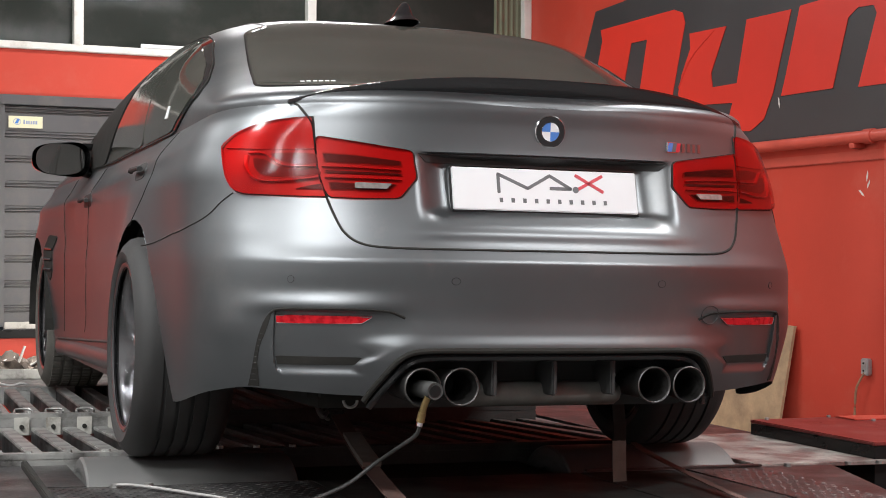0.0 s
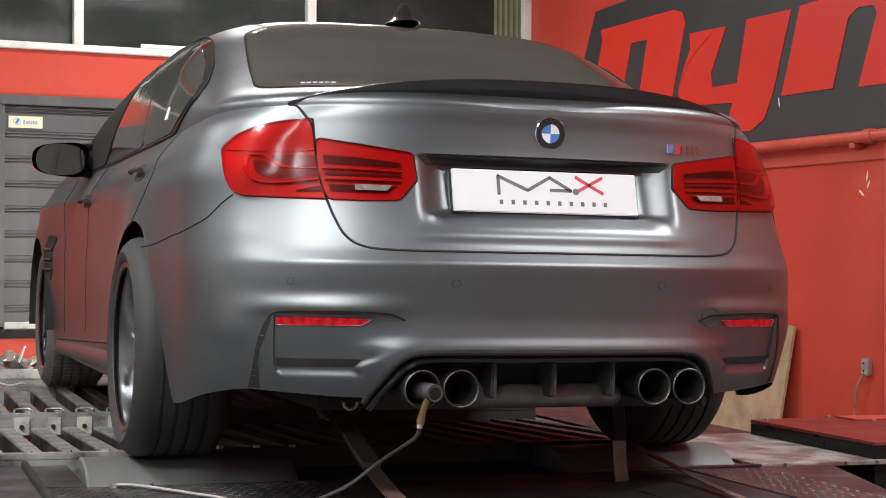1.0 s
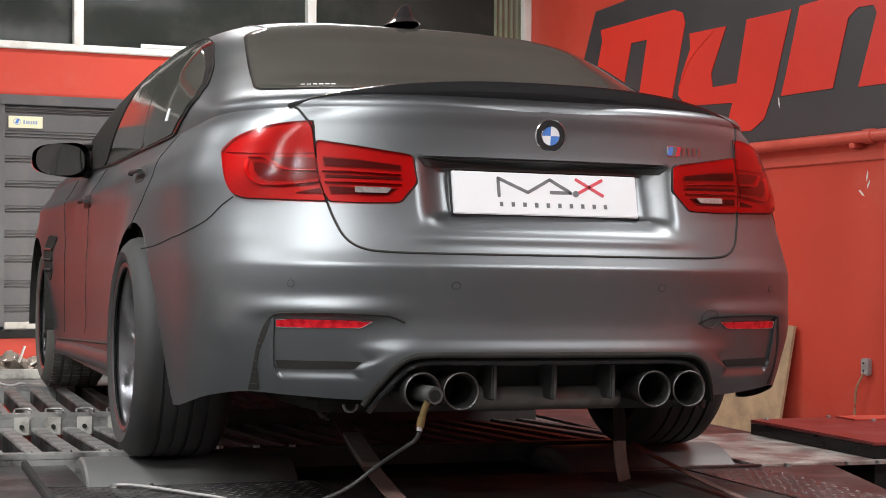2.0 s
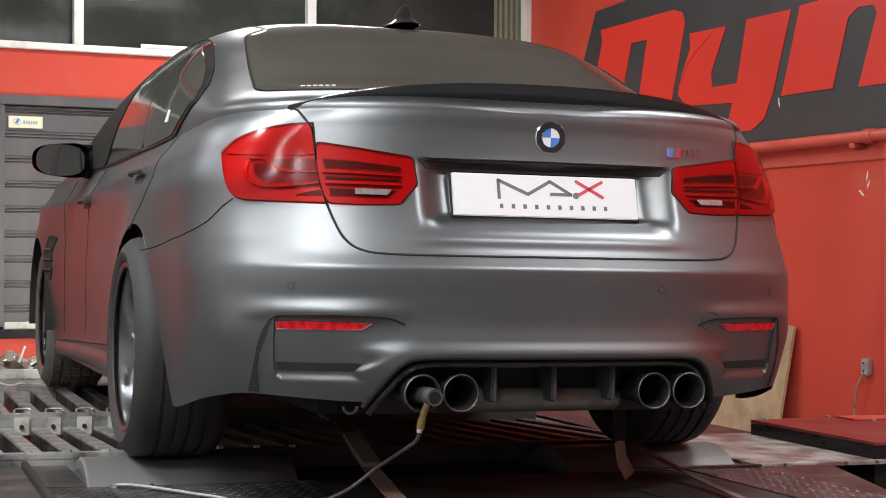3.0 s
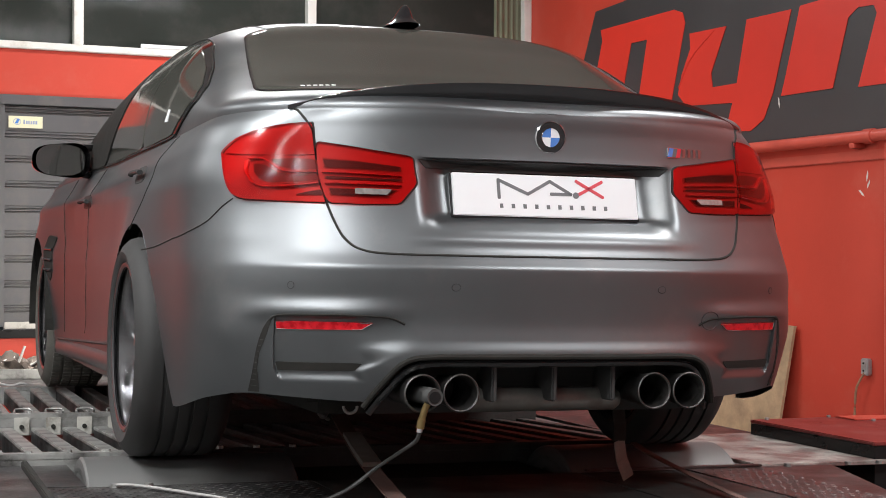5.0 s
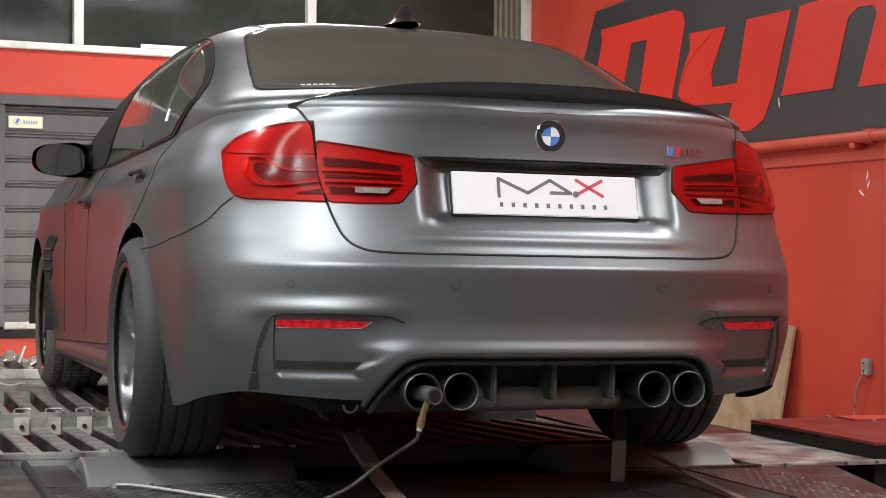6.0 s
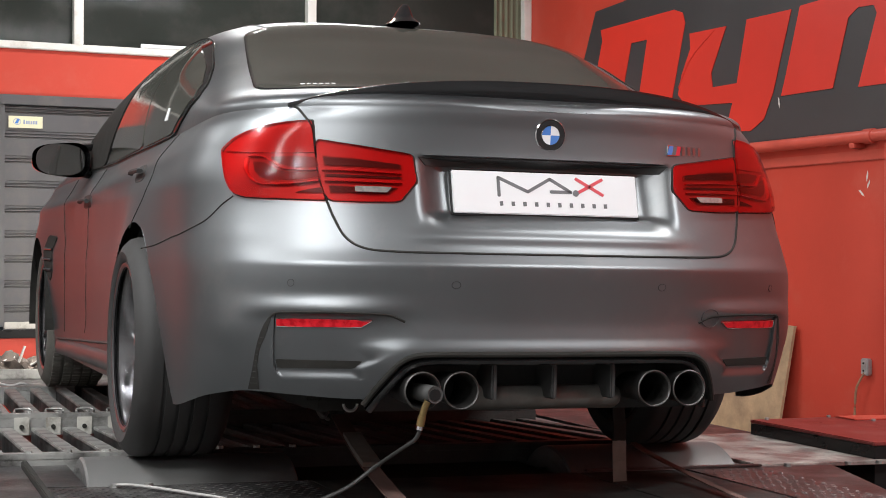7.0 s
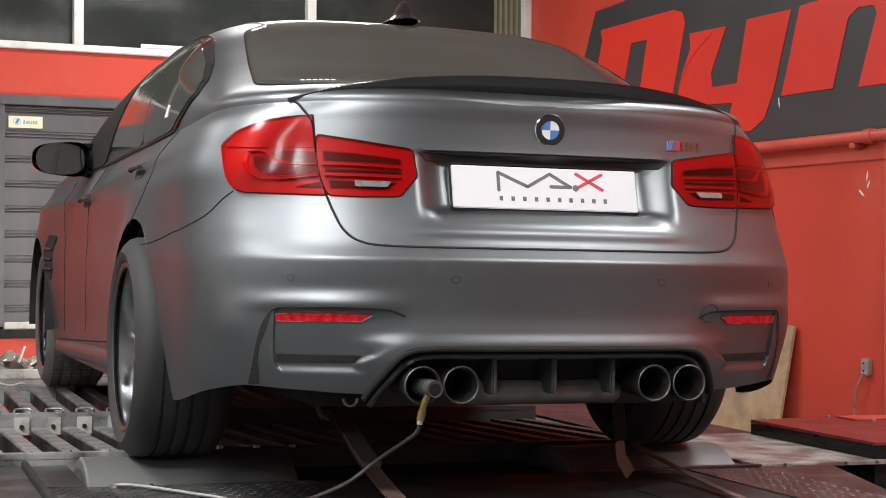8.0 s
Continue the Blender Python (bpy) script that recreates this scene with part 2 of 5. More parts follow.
# ---- the car's surface: plan curves by height below the belt, cross-sections above it ----
WHEELBASE, AXLE_Z, BELT = 2.812, 0.345, 1.0
N_PLAN = 2.7


CURVES = {}


def knots(x, xs, ys):
    """A smooth curve through a few knots (monotone cubic)."""
    key = (xs, ys)
    if key not in CURVES:
        h = [b - a for a, b in zip(xs, xs[1:])]
        d = [(b - a) / k for a, b, k in zip(ys, ys[1:], h)]
        m = [d[0]] + [2 * a * b / (a + b) if a * b > 0 else 0.0 for a, b in zip(d, d[1:])] + [d[-1]]
        CURVES[key] = (h, m)
    h, m = CURVES[key]
    x = min(max(x, xs[0]), xs[-1])
    i = 0
    while i < len(h) - 1 and x > xs[i + 1]:
        i += 1
    t = (x - xs[i]) / h[i]
    u = 1 - t
    return ys[i] * (1 + 2 * t) * u * u + h[i] * m[i] * t * u * u + ys[i + 1] * t * t * (3 - 2 * t) - h[i] * m[i + 1] * t * t * u


def smooth(a, b, x):
    t = min(max((x - a) / (b - a), 0.0), 1.0)
    return t * t * (3 - 2 * t)


def hump(x, c, r):
    return math.exp(-((x - c) / r) ** 2)


REAR_Z = (0.18, 0.26, 0.36, 0.385, 0.42, 0.46, 0.52, 0.57, 0.598, 0.606, 0.635, 0.66, 0.72, 0.84, 0.90, 0.95, 0.99, 1.012, 1.035)
REAR_Y = (-0.99, -1.045, -1.091, -1.092, -1.084, -1.080, -1.085, -1.091, -1.0925, -1.088, -1.071, -1.060, -1.036, -1.0, -0.992, -0.990, -0.993, -0.990, -0.965)
HALF_Z = (0.16, 0.30, 0.45, 0.58, 0.70, 0.80, 0.90, 0.96, 1.00)
HALF_X = (0.862, 0.878, 0.885, 0.886, 0.876, 0.875, 0.845, 0.815, 0.775)
DEPTH = 0.58                              # how far the rear corners reach round


SOFT_Z = (0.18, 0.36, 0.56, 0.66, 0.76, 0.86, 0.95, 0.99, 1.012, 1.035)
SOFT_Y = (-0.99, -1.066, -1.095, -1.070, -1.022, -0.998, -0.990, -0.993, -0.990, -0.965)


def rear_y(z, q=0.0):
    """The rear's middle line; its ledge over the bumper fades out towards the corners."""
    up = smooth(0.47, 0.53, z)
    k = smooth(0.24, 0.42, q) * (1 - up) + smooth(0.40, 0.85, q) * up
    return knots(z, REAR_Z, REAR_Y) * (1 - k) + knots(z, SOFT_Z, SOFT_Y) * k


def half(z):
    return knots(z, HALF_Z, HALF_X)


def flare(y, z):
    rear = 0.064 * hump(y, 0.05, 0.37) * hump(z, 0.58, 0.30 if z < 0.58 else 0.21)
    front = 0.074 * hump(y, WHEELBASE, 0.40) * hump(z, 0.58, 0.28)
    waist = -0.020 * hump(y, 1.45, 0.70) * smooth(0.30, 0.55, z)
    line = 0.011 * hump(z, 0.895 - 0.018 * y, 0.035) * smooth(-0.6, 0.0, y)   # swage line along the doors
    scoop = -0.018 * hump(z, 0.36, 0.10) * hump(y, 1.4, 0.65)
    return rear + front + waist + line + scoop


def nose(y):
    """Half-width factor towards the front end."""
    t = min(max((y - 2.9) / 0.72, 0.0), 0.995)
    return (1 - t ** 2.4) ** (1 / 2.4)


def low(q, z):
    """The body below the belt: q 0 rear middle, 1 end of the rear corner, then metres along the side."""
    y0, w = rear_y(z, q), half(z)
    if q <= 1:
        s = math.sin(max(q, 0.0) * math.pi / 2) ** 0.909
        x = w * s + 0.024 * s * (1 - s ** 5) * (1 - smooth(0.75, 1.0, z))
        y = y0 + DEPTH * (1 - max(1 - (x / w) ** N_PLAN, 0.0) ** (1 / N_PLAN))
        y -= 0.009 * hump(z, 0.490, 0.022) * smooth(0.22, 0.36, q) * (1 - smooth(0.54, 0.70, q))   # brow over the reflector pods
        x += 0.012 * hump(z, 0.43, 0.07) * hump(q, 0.66, 0.09)       # flange round the corner vent
    else:
        x, y = w, y0 + DEPTH + (q - 1) - 0.16 * smooth(1.0, 1.6, q)
    x = (x + flare(y, z) * smooth(0.55, 1.0, q)) * nose(y)
    return np.array((-x, y, z))


TOP_Y = (-0.992, -0.984, -0.965, -0.92, -0.80, -0.60, -0.47, -0.30, -0.05, 0.15, 0.45, 0.80, 1.20, 1.60, 1.95, 2.30, 2.65, 3.0, 3.4, 3.65)
TOP_Z = (1.002, 1.018, 1.034, 1.048, 1.066, 1.085, 1.098, 1.168, 1.285, 1.372, 1.418, 1.432, 1.432, 1.410, 1.345, 1.220, 1.075, 1.02, 0.97, 0.90)


def top_z(y):
    return knots(y, TOP_Y, TOP_Z)


def belt_z(y):
    return knots(y, (-1.0, -0.45, -0.1, 0.35, 1.5, 2.6, 3.2, 3.65), (1.0, 0.996, 0.977, 0.962, 0.962, 0.950, 0.90, 0.80))


def belt_x(y, z=None):
    """Half-width at the belt; without z, that of the greenhouse over it."""
    z = BELT if z is None else z
    w, y0 = half(z), rear_y(z, 1.0)
    t = min(max((y0 + DEPTH - y) / DEPTH, 0.0), 1.0)
    return (w * (1 - t ** N_PLAN) ** (1 / N_PLAN) + flare(y, z) * smooth(-0.8, -0.42, y)) * nose(y)


def high_power(y):
    return knots(y, (-1.0, -0.5, 0.1, 3.6), (3.0, 3.0, 3.5, 3.5))


def high(y, s):
    """The body above the belt: s 0 at the belt, 1 on the middle line."""
    a = s * math.pi / 2
    m = high_power(y)
    zb, zt = belt_z(y), top_z(y)
    foot, x = belt_x(y, zb), belt_x(y)
    x = foot + (x - foot) * min(1.0, 2.0 * math.sin(a))
    return np.array((-x * max(math.cos(a), 0.0) ** (2 / m), y, zb + (zt - zb) * math.sin(a) ** (2 / m)))


def skin(fn, a, b, off=0.0, side=1):
    """A point of the car's surface lifted by off; side -1 mirrors it to the right."""
    p = fn(a, b)
    if off:
        e = 2e-3
        n = np.cross(fn(a + e, b) - fn(a - e, b), fn(a, b + e) - fn(a, b - e))
        n = n / (np.linalg.norm(n) + 1e-12)
        c = p - np.array((0.0, 0.9, 0.6))
        n = n if n @ c > 0 else -n
        p = p + n * off
    return Vector((p[0] * side, p[1], p[2]))


def patch(fn, outline, off, side=1, rings=7, skirt=0.02, dome=0.0, centre=None):
    """A piece laid on the surface inside an outline, with a rim that goes down into the body."""
    bm = bmesh.new()
    c = np.mean(outline, axis=0) if centre is None else np.array(centre, float)
    rows = []
    for k in range(1, rings + 1):
        t = k / rings
        rows.append([bm.verts.new(skin(fn, *(c + (np.asarray(p) - c) * t), off + dome * (1 - t * t), side)) for p in outline])
    rows.append([bm.verts.new(skin(fn, *p, off - 0.003, side)) for p in [c + (np.asarray(p) - c) * 1.008 for p in outline]])
    rows.append([bm.verts.new(skin(fn, *p, off - skirt, side)) for p in outline])
    mid = bm.verts.new(skin(fn, *c, off + dome, side))
    n = len(outline)
    for i in range(n):
        bm.faces.new((mid, rows[0][i], rows[0][(i + 1) % n]))
        for p, q in zip(rows, rows[1:]):
            bm.faces.new((p[i], p[(i + 1) % n], q[(i + 1) % n], q[i]))
    return bm


def line_on(fn, points, r, side=1, off=0.0, n=8, sides=6, flat=1.0):
    return tube([skin(fn, *p, off, side) for p in bend(points, n)], r, sides, flat=flat)


def vent_span(z):
    """Inner and outer edge of the air vent at the bumper's corner."""
    return (knots(z, (0.27, 0.316, 0.37, 0.424, 0.465), (0.582, 0.597, 0.590, 0.569, 0.559)),
            knots(z, (0.27, 0.359, 0.418, 0.456, 0.476), (0.630, 0.610, 0.593, 0.579, 0.564)))


def pod(q, z):
    """Depth of the reflector pod: a recessed panel over a blade that slopes in towards it."""
    inner = knots(z, (0.31, 0.338, 0.362, 0.42, 0.45, 0.474), (0.345, 0.362, 0.328, 0.245, 0.262, 0.295))
    wide = 0.012 + 0.098 * smooth(0.358, 0.40, z)
    left = knots(z, (0.306, 0.318, 0.336, 0.36), (0.515, 0.532, 0.545, 0.550))
    return 0.011 * smooth(inner - 0.010, inner + wide, q) * (1 - smooth(left, left + 0.007, q)) * (1 - smooth(0.470, 0.477, z)) * smooth(0.310, 0.336, z)


def shell(q, z):
    """The body below the belt with its hollows."""
    p = low(q, z)
    if q < 0.66:
        x = abs(p[0])
        hollow = 0.052 * (1 - smooth(0.272, 0.370, x)) * (1 - smooth(0.866, 0.878, z)) * smooth(0.685, 0.74, z)
        lip = -0.006 * (1 - smooth(0.30, 0.46, x)) * hump(z, 0.672, 0.016)
        p = p + np.array((0.0, hollow + lip + pod(q, z), 0.0))
    return p


def on_rear(x, z, off=0.0):
    """The point of the rear at x and z."""
    lo, hi = 0.0, 0.9
    for _ in range(24):
        q = (lo + hi) / 2
        lo, hi = (q, hi) if -low(q, z)[0] < abs(x) else (lo, q)
    return skin(low, q, z, off, 1 if x < 0 else -1)


OPENING = ((0.49, 0.25), (0.47, 0.288), (0.437, 0.338), (0.415, 0.361), (0.386, 0.374), (0.35, 0.378), (0.31, 0.379), (0.2, 0.379), (0.08, 0.379))


def opening_line(off=0.0):
    """The edge of the opening for diffuser and tailpipes, from the left foot over the top to the right foot."""
    pts = [(-x, z) for x, z in OPENING] + [(x, z) for x, z in OPENING[::-1]]
    return [on_rear(x, z, off) for x, z in bend(pts, 6)]


def lower_edge(q):
    return knots(q, (0, 0.32, 0.36, 0.5, 0.62, 0.75, 0.98, 1.3, 1.8, 3.6, 4.3, 5.2), (0.265, 0.265, 0.264, 0.272, 0.278, 0.262, 0.212, 0.19, 0.195, 0.195, 0.19, 0.22))


def arch_back(z):
    """How far back the rear arch's edge runs below the axle."""
    return -(0.325 + (0.52 - z) * 0.42)


def hz(y, h):
    """The body above the belt by height: h 0 at the belt, 1 at the roof."""
    return high(y, math.asin(min(max(h, 0.0), 1.0) ** (high_power(y) / 2)) * 2 / math.pi)


ARCH = ((0.0, 0.348, 0.368), (WHEELBASE, 0.345, 0.362))


def in_opening(q, z):
    """The hole for the diffuser and the tailpipes."""
    p = low(q, z)
    edge = knots(z, tuple(b for _, b in OPENING[:6]), tuple(a for a, _ in OPENING[:6]))
    return q < 0.5 and z < 0.378 and abs(p[0]) < edge


def body_mesh():
    bm = bmesh.new()
    qs = list(np.linspace(0, 0.2, 26)[:-1]) + list(np.linspace(0.2, 0.65, 96)[:-1]) + list(np.linspace(0.65, 1, 45)) + list(1 + np.arange(1, 218) * 0.02)
    nv = 136
    rim = opening_line()
    step = [0.30 * j / 60 if j < 60 else 0.30 + 0.70 * (j - 60) / (nv - 60) for j in range(nv + 1)]
    for side in (1, -1):
        grid = []
        for q in qs:
            zb = lower_edge(q)
            top = belt_z(low(q, BELT)[1]) if q > 1 else BELT
            grid.append([(q, zb + (top - zb) * k) for k in step])
        verts = [[None] * (nv + 1) for _ in qs]
        for i, col in enumerate(grid):
            for j, (q, z) in enumerate(col):
                verts[i][j] = bm.verts.new(skin(shell, q, z, 0.0, side))
        for i in range(len(qs) - 1):
            for j in range(nv):
                quad = (verts[i][j], verts[i + 1][j], verts[i + 1][j + 1], verts[i][j + 1])
                c = sum((v.co for v in quad), Vector()) / 4
                if any(math.hypot(c.y - y, c.z - z) < r for y, z, r in ARCH) and abs(c.x) > 0.6:
                    continue
                if arch_back(c.z) < c.y < 0 and c.z < 0.52 and abs(c.x) > 0.6:
                    continue
                if in_opening((grid[i][j][0] + grid[i + 1][j][0]) / 2, (grid[i][j][1] + grid[i][j + 1][1]) / 2):
                    continue
                bm.faces.new(quad if side == 1 else quad[::-1])
        for v in [v for v in bm.verts if not v.link_faces]:
            bm.verts.remove(v)
        for v in bm.verts:
            if abs(v.co.x) < 0.55 and v.is_boundary and v.co.z < 0.40 and v.co.y < -0.8:
                near = min(rim, key=lambda p: (p - v.co).length)
                if (near - v.co).length < 0.013:
                    v.co = near
            if abs(v.co.x) > 0.6 and v.is_boundary:
                if v.co.z < 0.50 and abs(v.co.y - arch_back(v.co.z)) < 0.03:
                    v.co.y = arch_back(v.co.z)
                    continue
                for y, z, r in ARCH:
                    d = math.hypot(v.co.y - y, v.co.z - z)
                    if abs(d - r) < 0.03 and v.co.z > 0.2:
                        v.co.y, v.co.z = y + (v.co.y - y) * r / d, z + (v.co.z - z) * r / d
        # deck, pillars, roof and bonnet
        ys = [low(max(q, 0.0005), BELT)[1] for q in qs if q <= 4.6]
        ss = [0.5 - 0.5 * math.cos(math.pi * k / 44) for k in range(45)]
        up = [[bm.verts.new(skin(high, y, s, 0.0, side)) for s in ss] for y in ys]
        for p, q in zip(up, up[1:]):
            for k in range(len(ss) - 1):
                f = (p[k], p[k + 1], q[k + 1], q[k])
                bm.faces.new(f if side == -1 else f[::-1])
    bmesh.ops.remove_doubles(bm, verts=bm.verts, dist=0.0016)
    return bm


def wheel_parts(parent, at, width, out, spin_label, dusty):
    """A wheel whose outer face looks along out (-1 left, 1 right); axis X."""
    R, r = 0.326, 0.247
    h = width / 2
    w = part("wheel", lathe([(-h + 0.01, r - 0.012), (-h + 0.004, r + 0.004), (-h + 0.014, r + 0.004), (-h + 0.03, r - 0.014), (0, r - 0.04), (h - 0.03, r - 0.014), (h - 0.014, r + 0.004), (h - 0.004, r + 0.004), (h - 0.01, r - 0.012)], 72), RIM, parent, spin_label, at)
    part("rim_lip", lathe([(out * (h - 0.006), r - 0.010), (out * (h - 0.001), r - 0.004), (out * (h - 0.001), r + 0.002), (out * (h - 0.006), r + 0.004)], 72), RIMLIP, w)
    prof = [(-h + 0.012, r), (-h - 0.002, r + 0.012), (-h - 0.008, r + 0.035), (-h + 0.004, R - 0.022), (-h + 0.02, R - 0.006), (-h + 0.04, R)]
    grooves = (-0.062, -0.02, 0.022, 0.064)
    for g in grooves:
        prof += [(g - 0.006, R), (g - 0.0045, R - 0.007), (g + 0.0045, R - 0.007), (g + 0.006, R)]
    prof += [(h - 0.04, R), (h - 0.02, R - 0.006), (h - 0.004, R - 0.022), (h + 0.008, r + 0.035), (h + 0.002, r + 0.012), (h - 0.012, r)]
    tyre = part("tyre", lathe(prof, 96), DUSTY if dusty else RUBBER, w, "dusty treaded tyre" if dusty else "black low-profile tyre")
    if dusty:
        bm = bmesh.new()
        for k in range(84):
            a = 2 * math.pi * k / 84
            for c in (-0.092, -0.041, 0.001, 0.043, 0.094):
                box(c - 0.0165, c + 0.0165, -0.0095, 0.0095, R - 0.004, R + 0.004, 0, bm)
                bm.verts.ensure_lookup_table()
                for v in bm.verts[-8:]:
                    v.co = Matrix.Rotation(a, 3, "X") @ v.co
        tagged(part("tread_pattern", bm, DUSTY, w), kind="stuff")
    for k in range(5):
        for d in (-9.5, 9.5):
            bm = bmesh.new()
            a = radians(72 * k + 18)
            rot_ = Matrix.Rotation(a, 4, "X")
            lean = radians(d)
            pts = []
            for t in np.linspace(0, 1, 7):
                rad = 0.045 + (r - 0.055) * t
                ang = lean * (0.35 + 0.65 * t)
                pts.append(rot_ @ Vector((out * (h - 0.035 - 0.035 * (1 - t) + 0.012 * math.sin(math.pi * t)), rad * math.sin(ang) + 0.012 * (1 - t) * (1 if d > 0 else -1), rad * math.cos(ang))))
            tube(pts, 0.0125, 6, bm)
            part("spoke", bm, RIM, w)
    part("hub", lathe([(out * (h - 0.11), 0.075), (out * (h - 0.055), 0.070), (out * (h - 0.045), 0.034), (out * (h - 0.040), 0.030), (out * (h - 0.040), 0.001)], 32), RIM, w)
    for k in range(5):
        a = 2 * math.pi * k / 5
        m = Matrix.Translation((0, 0.056 * math.sin(a), 0.056 * math.cos(a)))
        part("wheel_bolt", lathe([(out * (h - 0.07), 0.010), (out * (h - 0.042), 0.010), (out * (h - 0.040), 0.001)], 6, m=m), CHROME, w)
    part("brake_disc", lathe([(-out * 0.005, 0.08), (-out * 0.005, 0.19), (out * 0.018, 0.19), (out * 0.018, 0.08)], 48), DISC, w)
    part("barrel_back", lathe([(-out * 0.06, 0.235), (-out * 0.06, 0.001)], 40), SOOT, w)
    return w


def lamp_pair(car, side):
    """Tail lamps: a red housing with smoked panels and light bars under a clear red lens."""
    outer = (bend([(0.516, 0.960), (0.572, 0.956), (0.649, 0.943), (0.715, 0.920), (0.748, 0.893)], 4) + bend([(0.751, 0.884), (0.718, 0.838), (0.692, 0.795), (0.672, 0.774), (0.636, 0.765)], 4)
             + [np.array(p) for p in ((0.54, 0.761), (0.437, 0.758), (0.430, 0.760), (0.446, 0.822), (0.476, 0.889), (0.498, 0.937), (0.511, 0.957))])
    inner = rounded([(0.480, 0.912), (0.37, 0.896), (0.256, 0.877), (0.241, 0.808), (0.275, 0.757), (0.35, 0.755), (0.4245, 0.757)], 6, 0.15)
    for nm, line, c in (("outer_tail_lamp", outer, (0.60, 0.845)), ("inner_tail_lamp", inner, (0.36, 0.82))):
        big = [np.array(c) + (p - np.array(c)) * 1.035 for p in line]
        ob = part(nm, patch(low, dense(line, 0.015), 0.002, side, 10, 0.02, 0.0, c), LAMP_BASE, car, "glossy red tail lamp")
        part("lamp_seal", patch(low, dense(big, 0.02), 0.0010, side, 3, 0.01, 0.0, c), SOOT, ob)
        part("lens", patch(low, dense(line, 0.015), 0.0115, side, 12, 0.0105, 0.003, c), RED_LENS, ob, "clear red lens")

        def strip(name, pts, ms, cut=0.12, lift=0.0025):
            """A panel with softer edges: smaller, darker pieces on a wide one."""
            mid = np.mean(pts, axis=0)
            for k, m in enumerate(ms):
                line_ = [mid + (np.array(p) - mid) * np.array((1 - 0.035 * k, 1 - 0.16 * k)) for p in pts]
                part(name, patch(low, dense(rounded(line_, 4, cut), 0.015), lift + 0.0012 * (k + 1), side, 3, 0.004), m, ob)

        def bar(name, pts, r, m, lift=0.0055):
            part(name, line_on(low, pts, r, side, lift, 8, 8, 0.35), m, ob)
            if name == "light_bar":
                part("bar_glow_edge", line_on(low, pts, r * 1.5, side, lift - 0.0012, 8, 8, 0.25), LAMP_BASE, ob)
        if nm == "outer_tail_lamp":
            strip("smoked_panel", [(0.585, 0.868), (0.553, 0.850), (0.530, 0.841), (0.473, 0.837), (0.449, 0.841), (0.462, 0.867), (0.515, 0.871)], (LAMP_MID, LAMP_SMOKE), 0.2)
            strip("smoked_panel", [(0.630, 0.860), (0.592, 0.856), (0.553, 0.834), (0.517, 0.826), (0.445, 0.827), (0.440, 0.814), (0.477, 0.806), (0.563, 0.802), (0.597, 0.814), (0.618, 0.834)], (LAMP_MID, LAMP_SMOKE), 0.2)
            strip("lower_panel", [(0.502, 0.774), (0.467, 0.785), (0.438, 0.791), (0.433, 0.773)], (LAMP_MID, LAMP_SMOKE, LAMP_DARK))
            bar("shelf_edge", [(0.470, 0.879), (0.533, 0.877), (0.644, 0.879), (0.738, 0.884)], 0.0028, LAMP_MID, 0.004)
            bar("light_bar", [(0.452, 0.833), (0.53, 0.835), (0.565, 0.850), (0.60, 0.866), (0.645, 0.868)], 0.0055, LAMP_BRIGHT)
            bar("light_bar", [(0.445, 0.805), (0.53, 0.796), (0.60, 0.800), (0.637, 0.830), (0.650, 0.862)], 0.0060, LAMP_BRIGHT)
        else:
            strip("smoked_panel", [(0.452, 0.872), (0.367, 0.865), (0.272, 0.850), (0.270, 0.834), (0.363, 0.840), (0.440, 0.844)], (LAMP_MID, LAMP_SMOKE, LAMP_DARK))
            strip("smoked_panel", [(0.435, 0.825), (0.36, 0.822), (0.267, 0.818), (0.267, 0.811), (0.359, 0.814), (0.432, 0.816)], (LAMP_MID, LAMP_SMOKE, LAMP_DARK))
            strip("lower_panel", [(0.424, 0.796), (0.363, 0.793), (0.275, 0.792), (0.296, 0.772), (0.359, 0.773), (0.420, 0.773)], (LAMP_MID, LAMP_SMOKE, LAMP_DARK))
            strip("reversing_lamp", [(0.365, 0.791), (0.290, 0.789), (0.300, 0.775), (0.365, 0.776)], (LAMP_CLEAR,), 0.08, 0.0135)
            bar("light_bar", [(0.440, 0.833), (0.36, 0.831), (0.272, 0.826)], 0.0052, LAMP_BRIGHT)
            bar("light_bar", [(0.430, 0.805), (0.36, 0.804), (0.270, 0.802)], 0.0052, LAMP_BRIGHT)


